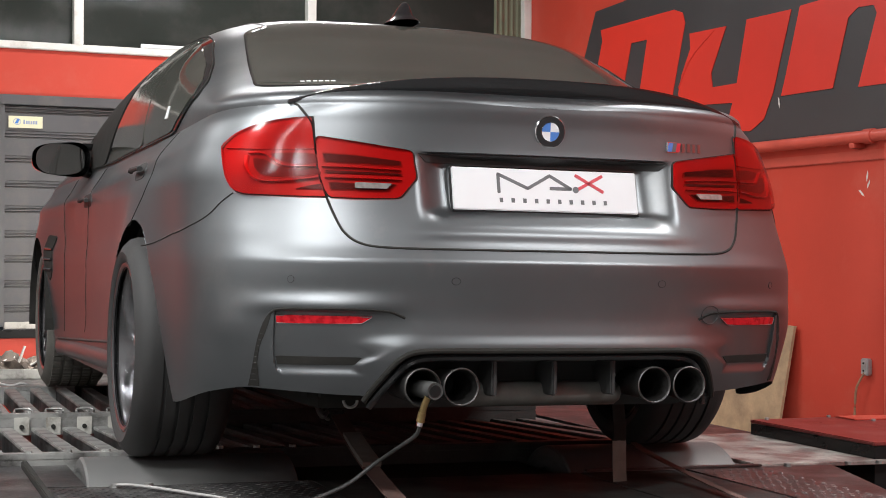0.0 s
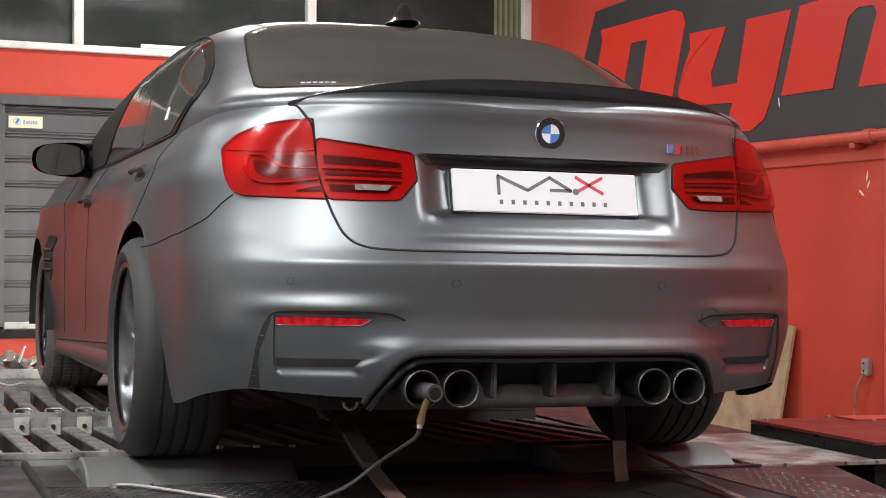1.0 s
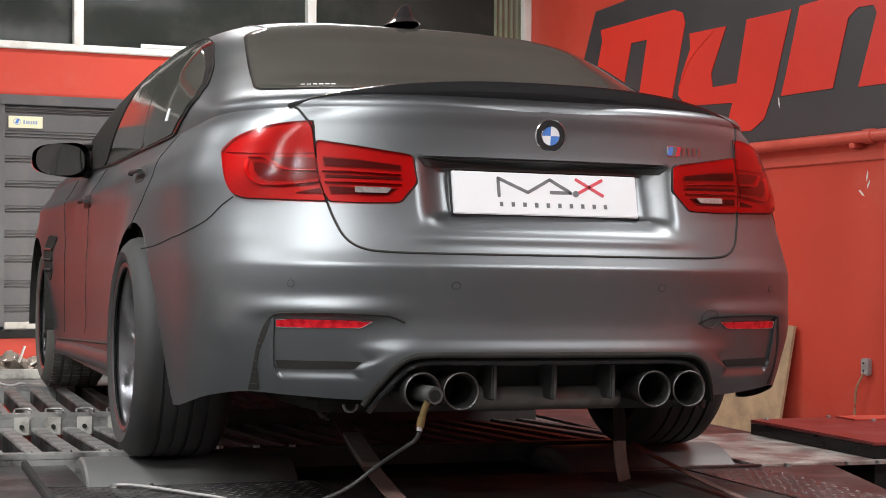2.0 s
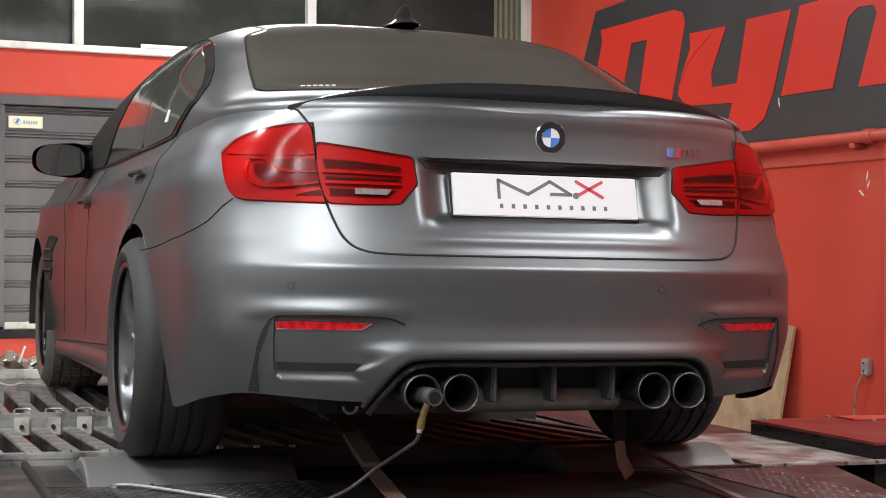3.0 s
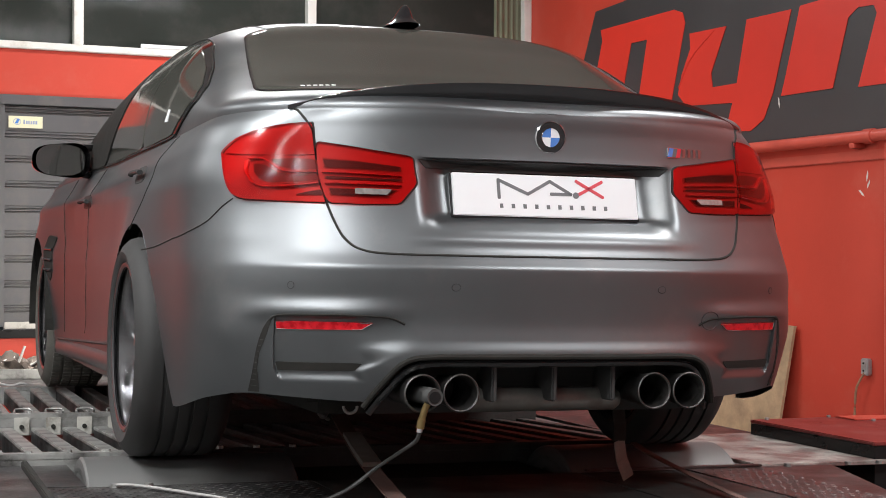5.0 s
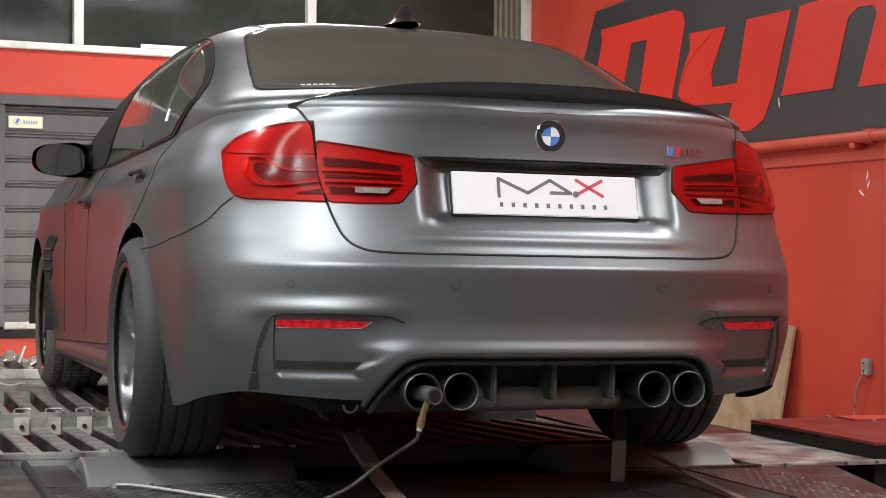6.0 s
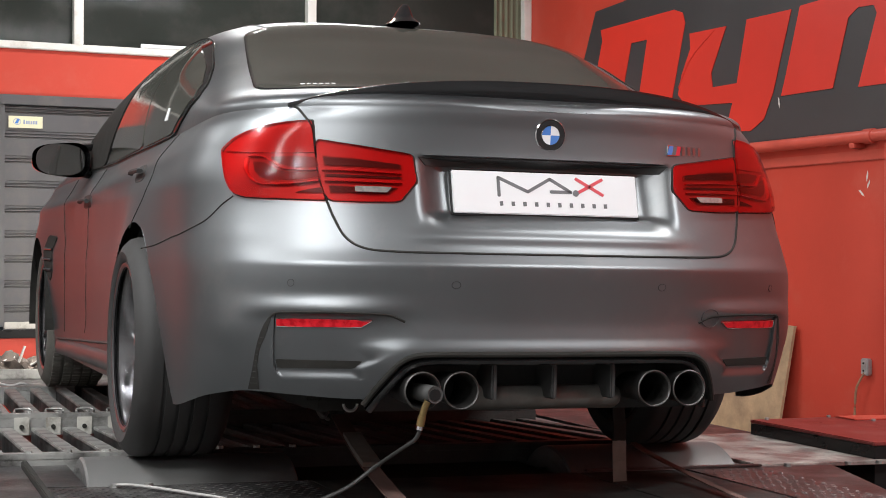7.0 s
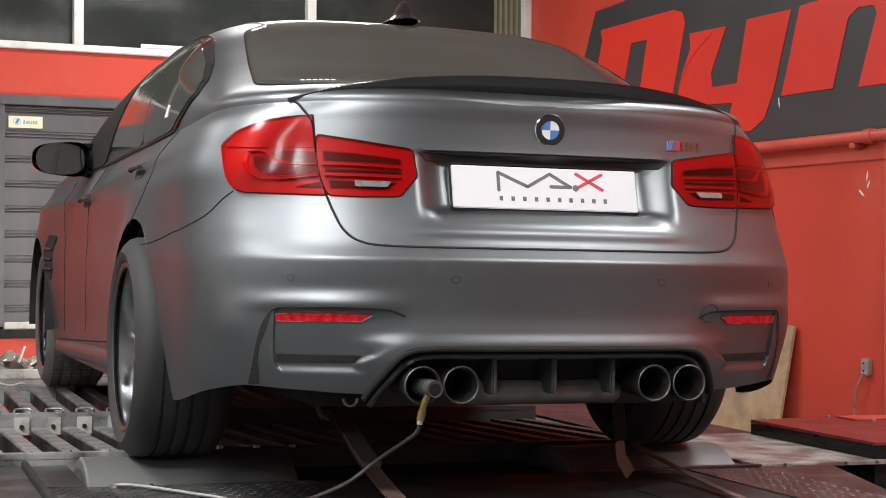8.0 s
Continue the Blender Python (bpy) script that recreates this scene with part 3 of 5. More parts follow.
def car_thing():
    car = thing("sports_saloon_car", "matte grey metallic sports saloon car strapped on dyno rollers", "car", LEAN)
    body = part("body", body_mesh(), PAINT, car, "satin grey metallic bodywork")
    part("underbody", box(-0.58, 0.58, -0.80, 3.4, 0.215, 0.30, 0.03), SOOT, car, "black underbody")
    part("inner_shell", box(-0.60, 0.60, -0.80, 3.2, 0.28, 0.88, 0.03), SOOT, car)
    for y, z, r in ARCH:
        for s in (-1, 1):
            bm = bmesh.new()
            edge = 0.93 if y > 1 else 0.875
            for k in range(25):
                a0, a1 = [radians(-8 + 196 * j / 25) for j in (k, k + 1)]
                q = [(s * x, y + (r + 0.012) * math.cos(a), z + (r + 0.012) * math.sin(a)) for x, a in ((0.60, a0), (edge, a0), (edge, a1), (0.60, a1))]
                bm.faces.new([bm.verts.new(p) for p in q])
            part("wheel_arch_liner", bm, SOOT, car)
    for s in (1, -1):
        lamp_pair(car, s)
        # bumper details
        ref = rounded([(0.549, 0.463), (0.335, 0.4615), (0.356, 0.444), (0.545, 0.443)], 3, 0.06)
        part("rear_reflector", patch(shell, dense(ref, 0.02), 0.004, s, 4, 0.01), REFLECTOR, car, "slim red bumper reflector")
        part("reflector_edge", tube([skin(shell, *p, 0.0042, s) for p in ref], 0.0012, 5, closed=True), CHROME, car)
        part("pod_trim", line_on(low, [(0.272, 0.4585), (0.287, 0.4670), (0.300, 0.4725), (0.320, 0.4755), (0.399, 0.479), (0.519, 0.478), (0.555, 0.474), (0.570, 0.462)], 0.0045, s, -0.0025), SOOT, car)
        part("pod_slot", patch(shell, dense(rounded([(0.352, 0.3600), (0.547, 0.3605), (0.541, 0.3390), (0.368, 0.3410)], 3, 0.08), 0.01), 0.0022, s, 3, 0.004), SOOT, car)
        zs = np.linspace(0.282, 0.462, 12)
        edge = [np.array((vent_span(z)[1] - 0.003, z)) for z in zs] + [np.array((vent_span(z)[0] + 0.004, z)) for z in zs[::-1]]
        vent = part("side_vent", patch(low, dense(edge, 0.012), 0.0012, s, 4, 0.004, 0.0, (0.601, 0.36)), SOOT, car, "black ribbed air vent")
        for k in range(9):
            z = 0.298 + 0.0145 * k
            a, b = vent_span(z)
            part("vent_rib", line_on(low, [(a + 0.006, z), (b - 0.006, z)], 0.0018, s, -0.0002, 3), PLASTIC, vent)
        for q in (0.1796, 0.5178):
            ring = [np.array((q + 0.0080 * math.cos(2 * math.pi * k / 20), 0.551 + 0.0088 * math.sin(2 * math.pi * k / 20))) for k in range(20)]
            sensor = part("parking_sensor", patch(low, ring, 0.0012, s, 3, 0.006), PAINT, car)
            part("sensor_gap", tube([skin(low, *p, 0.0006, s) for p in ring], 0.0011, 5, closed=True), PLASTIC, sensor)
        # Black strip for the handle and for the shade in the recess over the plate.
        part("grip_shade_strip", patch(shell, dense([np.array(p) for p in ((0.0, 0.8755), (0.243, 0.8735), (0.222, 0.852), (0.0, 0.853))], 0.03), 0.002, s, 4, 0.004), PLASTIC, car)
        # panel gaps
        part("panel_gap", line_on(low, [(0.60, 0.999), (0.575, 0.99), (0.515, 0.955), (0.484, 0.913), (0.45, 0.83), (0.4265, 0.752), (0.415, 0.715), (0.395, 0.67), (0.36, 0.642), (0.30, 0.632), (0.15, 0.630), (0.0, 0.630)], 0.0034, s, 0.0, 10), SOOT, car)
        part("panel_gap", line_on(low, [(0.68, 0.768), (0.72, 0.748), (0.80, 0.707), (0.93, 0.678), (1.05, 0.662), (1.25, 0.645), (1.45, 0.637)], 0.0022, s, 0.0, 10), SOOT, car)
        part("panel_gap", line_on(low, [(1.40, 0.972), (1.46, 0.90), (1.50, 0.82), (1.60, 0.75), (1.68, 0.70)], 0.0022, s, 0.0, 8), SOOT, car)
        part("panel_gap", line_on(low, [(3.06, 0.96), (3.13, 0.84), (3.19, 0.70), (3.20, 0.55), (3.18, 0.32)], 0.0022, s, 0.0, 8), SOOT, car)
        part("panel_gap", line_on(low, [(3.80, 0.95), (3.82, 0.80), (3.80, 0.55), (3.76, 0.30)], 0.0025, s, 0.0, 8), SOOT, car)
        part("sill_skirt", line_on(low, [(2.04, 0.255), (2.6, 0.248), (3.3, 0.236), (3.95, 0.224)], 0.030, s, -0.012, 8, 12, 1.25), PAINT, car, "moulded sill skirt")
        part("sill_gap", line_on(low, [(2.02, 0.330), (2.43, 0.316), (3.0, 0.294), (3.95, 0.262)], 0.006, s, 0.0, 8), PLASTIC, car)
        for y, z in ((1.63, 0.872), (3.07, 0.836)):
            grip = part("door_handle", line_on(low, [(y, z - 0.004), (y + 0.03, z), (y + 0.18, z + 0.002), (y + 0.20, z - 0.004)], 0.0095, s, 0.020, 6, 8, 0.8), PLASTIC, car, "dark pull door handle")
            part("handle_cup", patch(low, dense(rounded([(y + 0.01, z + 0.024), (y + 0.21, z + 0.024), (y + 0.21, z - 0.028), (y + 0.01, z - 0.028)], 4, 0.3), 0.02), 0.0015, s, 3, 0.004), PLASTIC, grip)
        gill = part("fender_vent", patch(low, dense(rounded([(3.98, 0.705), (4.07, 0.655), (4.055, 0.555), (4.09, 0.51), (4.17, 0.555), (4.22, 0.65), (4.14, 0.715)], 4, 0.2), 0.03), 0.003, s, 4, 0.01), SOOT, car, "black side gill")
        for z in (0.56, 0.605, 0.65):
            part("gill_bar", line_on(low, [(4.06, z), (4.18, z + 0.004)], 0.006, s, 0.006, 3), GLOSS, gill)
        # side glass
        glassline = rounded([(-0.05, 0.005), (-0.165, 0.20), (-0.230, 0.40), (-0.195, 0.58), (-0.07, 0.71), (0.12, 0.79), (0.3, 0.815), (0.6, 0.82), (1.2, 0.82), (1.7, 0.79), (2.0, 0.66), (2.35, 0.06), (1.4, 0.015), (0.2, 0.015)], 5, 0.25)
        surround = part("window_surround", patch(hz, dense(glassline, 0.04), 0.003, s, 10, 0.01, 0.0, (0.9, 0.42)), GLOSS, car, "black window surround")
        part("chrome_line", tube([skin(hz, *p, 0.004, s) for p in dense(glassline, 0.04)], 0.0022, 5, closed=True), SOOT, surround)
        for nm, pts in (("quarter_window", [(-0.01, 0.03), (-0.130, 0.21), (-0.190, 0.40), (-0.158, 0.56), (-0.04, 0.675), (0.22, 0.755), (0.42, 0.40), (0.475, 0.03)]),
                        ("rear_door_window", [(0.50, 0.03), (0.445, 0.40), (0.25, 0.765), (0.6, 0.775), (0.97, 0.775), (1.15, 0.40), (1.42, 0.03)]),
                        ("front_door_window", [(1.52, 0.03), (1.24, 0.42), (1.06, 0.775), (1.5, 0.76), (1.82, 0.69), (2.25, 0.06)])):
            # At the front the soot colour stands in for the unlit cabin.
            dark = nm == "front_door_window"
            part(nm, patch(hz, dense(rounded(pts, 4, 0.12), 0.03), 0.0065, s, 6, 0.004), SOOT if dark else GLASS, car, "black patch for the unlit cabin behind the lowered front window" if dark else "tinted side window")
        part("roof_seam", line_on(high, [(0.12, 0.70), (0.5, 0.70), (1.2, 0.70), (1.8, 0.72)], 0.004, s, 0.0, 8), PLASTIC, car)
    # rear screen
    def across(u, y):
        w = knots(y, (-0.47, -0.2, 0.14), (0.654, 0.618, 0.562)) * u
        x = belt_x(y)
        c = min(abs(w) / x, 0.999) ** (high_power(y) / 2)
        zb, zt = belt_z(y), top_z(y)
        return np.array((w, y, zb + (zt - zb) * (1 - c * c) ** (1 / high_power(y))))
    screen = rounded([(-1.0, -0.44), (-1.0, 0.13), (1.0, 0.13), (1.0, -0.44)], 6, 0.12)
    part("rear_window_frame", patch(across, dense([p * np.array((1.0, 1)) + np.array((0, 0.008 * np.sign(p[1] + 0.15))) for p in screen], 0.05), 0.002, 1, 12, 0.008, 0, (0, -0.15)), GLOSS, car)
    part("rear_window", patch(across, dense([p * np.array((0.988, 1)) for p in screen], 0.05), 0.0045, 1, 14, 0.006, 0, (0, -0.15)), GLASS, car, "dusty dark rear window")
    for k in range(6):
        u = -0.80 + 0.028 * k
        part("decal_bar", patch(across, [np.array(c) for c in ((u, -0.412), (u + 0.018, -0.412), (u + 0.018, -0.406), (u, -0.406))], 0.0055, 1, 2, 0.002), WHITE, car)
    part("window_decal", patch(hz, [np.array(c) for c in ((0.09, 0.16), (0.06, 0.26), (0.035, 0.26), (0.05, 0.16))], 0.0085, 1, 2, 0.002), WHITE, car, "small white window sticker")
    # boot spoiler
    bm = bmesh.new()
    rows = []
    for k in range(61):
        u = -1 + 2 * k / 60
        x = 0.655 * u
        edge = 1 - abs(u) ** 4
        yb = -0.985 + 0.165 * abs(u) ** 2.4
        zt = 1.040 - 0.035 * abs(u) ** 2.2
        h = 0.036 * edge + 0.003
        rows.append([bm.verts.new((x, yb + 0.16 * (0.1 + 0.9 * edge), zt + 0.020 * edge)), bm.verts.new((x, yb + 0.07 * (0.1 + 0.9 * edge), zt + 0.5 * h + 0.012 * edge)), bm.verts.new((x, yb + 0.012 * edge, zt + h)), bm.verts.new((x, yb - 0.004, zt + h - 0.003)),
                     bm.verts.new((x, yb - 0.003, zt + h - 0.010)), bm.verts.new((x, yb + 0.010, zt + 0.002)), bm.verts.new((x, yb + 0.03, zt - 0.02))])
    for p, q in zip(rows, rows[1:]):
        for i in range(6):
            bm.faces.new((p[i], p[i + 1], q[i + 1], q[i]))
    part("boot_spoiler", bm, GLOSS, car, "gloss black boot lip spoiler")
    # aerial fin
    bm = bmesh.new()
    rows = []
    for k in range(11):
        t = k / 10
        c = Vector((0, 0.27 - 0.035 * t ** 1.5, 1.402 + 0.066 * t))
        l, w = 0.085 * (1 - t) ** 0.7 + 0.014, 0.032 * (1 - t) ** 0.8 + 0.007
        if k < 3:
            w += 0.006 * (3 - k)
            l += 0.005 * (3 - k)
        rows.append([bm.verts.new(c + Vector((w * math.cos(a), l * math.sin(a), 0))) for a in np.linspace(0, 2 * math.pi, 20, endpoint=False)])
    for p, q in zip(rows, rows[1:]):
        for i in range(20):
            bm.faces.new((p[i], p[(i + 1) % 20], q[(i + 1) % 20], q[i]))
    bm.faces.new(rows[-1])
    part("aerial_fin", bm, GLOSS, car, "glossy black shark-fin aerial")
    # plate, badge, lettering
    tilt = Matrix.Translation((0, -0.972, 0.7885)) @ Matrix.Rotation(radians(-13), 4, "X")
    plate = part("show_plate", box(-0.26, 0.26, -0.004, 0.006, -0.0565, 0.0565, 0.002), WHITE, car, "white show plate with grey and red print", tilt)
    part("plate_holder", box(-0.265, 0.265, 0.0, 0.024, -0.068, 0.062, 0.006), GLOSS, plate)
    def stroke(pts, w, m, name):
        bm = bmesh.new()
        for a, b in zip(pts, pts[1:]):
            a, b = Vector(a), Vector(b)
            d = (b - a).normalized() * w / 2
            n = Vector((-d.y, d.x))
            ring = [b + d * 0.7 + n * 0.7, b + n * 1.0, a + n * 1.0, a - d * 0.7 + n * 0.7, a - d * 0.7 - n * 0.7, a - n, b - n, b + d * 0.7 - n * 0.7]
            slab([(p.x, p.y) for p in ring], 0.0012, bm, Matrix.Translation((0, -0.004, 0)))
        part(name, bm, m, plate)
    stroke([(-0.134, -0.008), (-0.134, 0.040), (-0.053, 0.004), (0.011, 0.040), (0.069, 0.006), (0.012, 0.006)], 0.0085, INK_GREY, "grey_logo_stroke")
    stroke([(0.086, 0.043), (0.160, 0.001)], 0.0085, INK_RED, "red_logo_stroke")
    stroke([(0.160, 0.043), (0.086, 0.004)], 0.0085, INK_RED, "red_logo_stroke")
    part("logo_dot", lathe([(-0.0056, 0.001), (-0.0056, 0.0085), (-0.003, 0.0085)], 20, "Y", m=Matrix.Translation((0.083, 0, 0.004))), INK_GREY, plate)
    for k in range(10):
        x = -0.129 + 0.0327 * k
        part("print_bar", box(x - 0.0046, x + 0.0046, -0.0052, -0.003, -0.0350, -0.0235), INK_GREY, plate)
    badge_at = Matrix.Translation((0, -0.988, 0.941)) @ Matrix.Rotation(radians(4), 4, "X")
    badge = part("round_badge", lathe([(-0.003, 0.0385), (-0.008, 0.0405), (-0.006, 0.043), (0.012, 0.043)], 40, "Y"), CHROME, car, "round blue and white badge", badge_at)
    part("badge_ring", lathe([(-0.0065, 0.024), (-0.0065, 0.0395), (0.004, 0.0395)], 40, "Y"), GLOSS, badge)
    for k in range(4):
        arc = [(0, 0)] + [(0.025 * math.cos(radians(90 * k + 90 * j / 8)), 0.025 * math.sin(radians(90 * k + 90 * j / 8))) for j in range(9)]
        part("badge_quarter", slab(arc, 0.003, None, Matrix.Translation((0, -0.0045, 0))), (WHITE, BLUE)[k % 2], badge)
    part("badge_rim", lathe([(-0.0065, 0.0235), (-0.009, 0.0245), (-0.0065, 0.0258)], 40, "Y"), CHROME, badge)
    p = low(0.293, 0.917)
    model_at = Matrix.Translation((0.408, p[1] + 0.004, 0.917)) @ Matrix.Rotation(radians(15), 4, "Z")
    model = part("model_badge", box(-0.062, -0.02, -0.005, 0.01, -0.0135, 0.0135, 0.002), CHROME, car, "small chrome and striped boot badge", model_at)
    for k, m in enumerate((BLUE, INK_GREY, INK_RED)):
        x = -0.058 + 0.014 * k
        part("stripe", slab([(x - 0.004, -0.012), (x + 0.010, -0.012), (x + 0.016, 0.012), (x + 0.002, 0.012)], 0.002, None, Matrix.Translation((0, -0.0045, 0))), m, model)
    for k in range(4):
        x = -0.012 + 0.019 * k
        part("badge_bar", box(x, x + 0.014, -0.006, 0.01, -0.0125, 0.0125, 0.002), RIMLIP, model)
    # tow-eye cover
    ring = [np.array((0.300 + 0.022 * math.cos(2 * math.pi * k / 24), 0.470 + 0.024 * math.sin(2 * math.pi * k / 24))) for k in range(24)]
    part("tow_cover_gap", tube([skin(low, *p, 0.0012, -1) for p in ring], 0.0011, 5, closed=True), PLASTIC, car)
    # diffuser
    bm = bmesh.new()
    trim = opening_line(-0.001)
    part("diffuser_trim", tube(trim, 0.0075, 8), SOOT, car, "black diffuser surround")
    inner_trim = [v + Vector((-math.copysign(0.018, v.x) * (abs(v.x) > 0.3), 0.016, -0.016)) for v in trim]
    part("diffuser_trim", tube(inner_trim, 0.011, 8), GLOSS, car)
    rows = []
    for dy, dz, k in ((0.0, 0.0, 1.0), (0.05, -0.008, 0.97), (0.12, -0.03, 0.9)):
        rows.append([bm.verts.new((v.x * k, v.y + dy, v.z + dz)) for v in trim])
    for p, q in zip(rows, rows[1:]):
        for i in range(len(trim) - 1):
            bm.faces.new((p[i], p[i + 1], q[i + 1], q[i]))
    bm.faces.new(rows[-1])
    part("diffuser_panel", bm, PLASTIC, car, "black recessed diffuser panel")
    for x in (-0.165, 0.0, 0.165):
        part("diffuser_fin", box(x - 0.007, x + 0.007, -1.045, -0.93, 0.262, 0.352, 0.004), PLASTIC, car)
    part("silencer_box", lathe([(-0.22, 0.001), (-0.22, 0.022), (-0.205, 0.032), (0.205, 0.032), (0.22, 0.022), (0.22, 0.001)], 32, m=Matrix.Translation((0, -0.955, 0.262))), SILENCER, car, "dull steel silencer box")
    for x in (-0.368, -0.267, 0.267, 0.368):
        c = Matrix.Translation((x, -1.078, 0.289))
        pipe = part("tailpipe", lathe([(0.20, 0.036), (0.06, 0.040), (0.012, 0.0465), (0.004, 0.0485), (0.0, 0.0475), (0.002, 0.043), (0.012, 0.040), (0.10, 0.038), (0.19, 0.037)], 40, "Y", m=c), TIP, car, "round steel tailpipe tip")
        part("pipe_ring", lathe([(-0.0008, 0.0435), (-0.003, 0.0455), (-0.0008, 0.0478)], 40, "Y", m=c), RINGS, pipe)
        part("pipe_end", lathe([(0.16, 0.001), (0.16, 0.038)], 24, "Y", m=c), SOOT, pipe)
    part("tow_loop", tube([(-0.50 + 0.018 * math.cos(a), -0.90, 0.245 + 0.018 * math.sin(a)) for a in np.linspace(math.pi, 2 * math.pi, 12)], 0.004, 8), STEEL, car)
    # door mirrors
    for s in (1, -1):
        bm = bmesh.new()
        rows = []
        for k in range(13):
            t = k / 12
            y = 1.84 + 0.17 * t
            g = (1 - t ** 2.2) ** 0.5 if t > 0 else 1.0
            ring = []
            for a in np.linspace(0, 2 * math.pi, 28, endpoint=False):
                cx, cz = math.cos(a), math.sin(a)
                w = 0.116 * abs(cx) ** 0.6 * math.copysign(1, cx) * (0.35 + 0.65 * g)
                hh = 0.079 * abs(cz) ** 0.65 * math.copysign(1, cz) * (0.25 + 0.75 * g) * (0.72 + 0.28 * (w + 0.116) / 0.232)
                ring.append(bm.verts.new((-s * (0.935 - w), y, 1.012 + hh)))
            rows.append(ring)
        for p, q in zip(rows, rows[1:]):
            for i in range(28):
                bm.faces.new((p[i], p[(i + 1) % 28], q[(i + 1) % 28], q[i]))
        bm.faces.new(rows[-1])
        house = part("door_mirror", bm, GLOSS, car, "gloss black door mirror")
        ring = [(0.098 * abs(math.cos(a)) ** 0.75 * math.copysign(1, math.cos(a)), 0.064 * abs(math.sin(a)) ** 0.8 * math.copysign(1, math.sin(a))) for a in np.linspace(0, 2 * math.pi, 28, endpoint=False)]
        part("mirror_glass", slab(ring, 0.004, None, Matrix.Translation((-s * 0.937, 1.842, 1.012))), MIRROR, house)
        part("mirror_stalk", tube([(-s * 0.86, 1.90, 0.975), (-s * 0.80, 1.93, 0.965), (-s * 0.73, 1.95, 0.965)], 0.026, 10), GLOSS, house)
        part("mirror_arm", tube([(-s * 0.86, 1.93, 1.068), (-s * 0.79, 1.96, 1.078), (-s * 0.715, 2.0, 1.076)], 0.017, 8), GLOSS, house)
    # Unseen lamps on the nose, added to light the lower shutter slats.
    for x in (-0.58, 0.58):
        part("running_lamp", lathe([(0.0, 0.001), (0.0, 0.055), (-0.03, 0.060)], 24, "Y", m=Matrix.Translation((x, 3.56, 0.64)) @ Matrix.Rotation(radians(-35), 4, "X")), RUNNING_GLOW, car, "unseen white running lamp, added to light the lower shutter")
    wheels = [wheel_parts(car, pose(s * x, y, AXLE_Z), w, s, "dark multi-spoke alloy wheel", y > 1) for s in (-1, 1) for x, y, w in ((0.806, 0.0, 0.272), (0.770, WHEELBASE, 0.262))]
    return car, wheels[0], wheels[2]


# ---- the workshop ----
ROOM = Matrix.Translation((3.046, 6.317, 0)) @ Matrix.Rotation(radians(5.134), 4, "Z")   # x along the end wall, y beyond it
FLOOR = -0.42
W_L, W_B = -9.0, -14.5                     # the far left wall and the wall behind


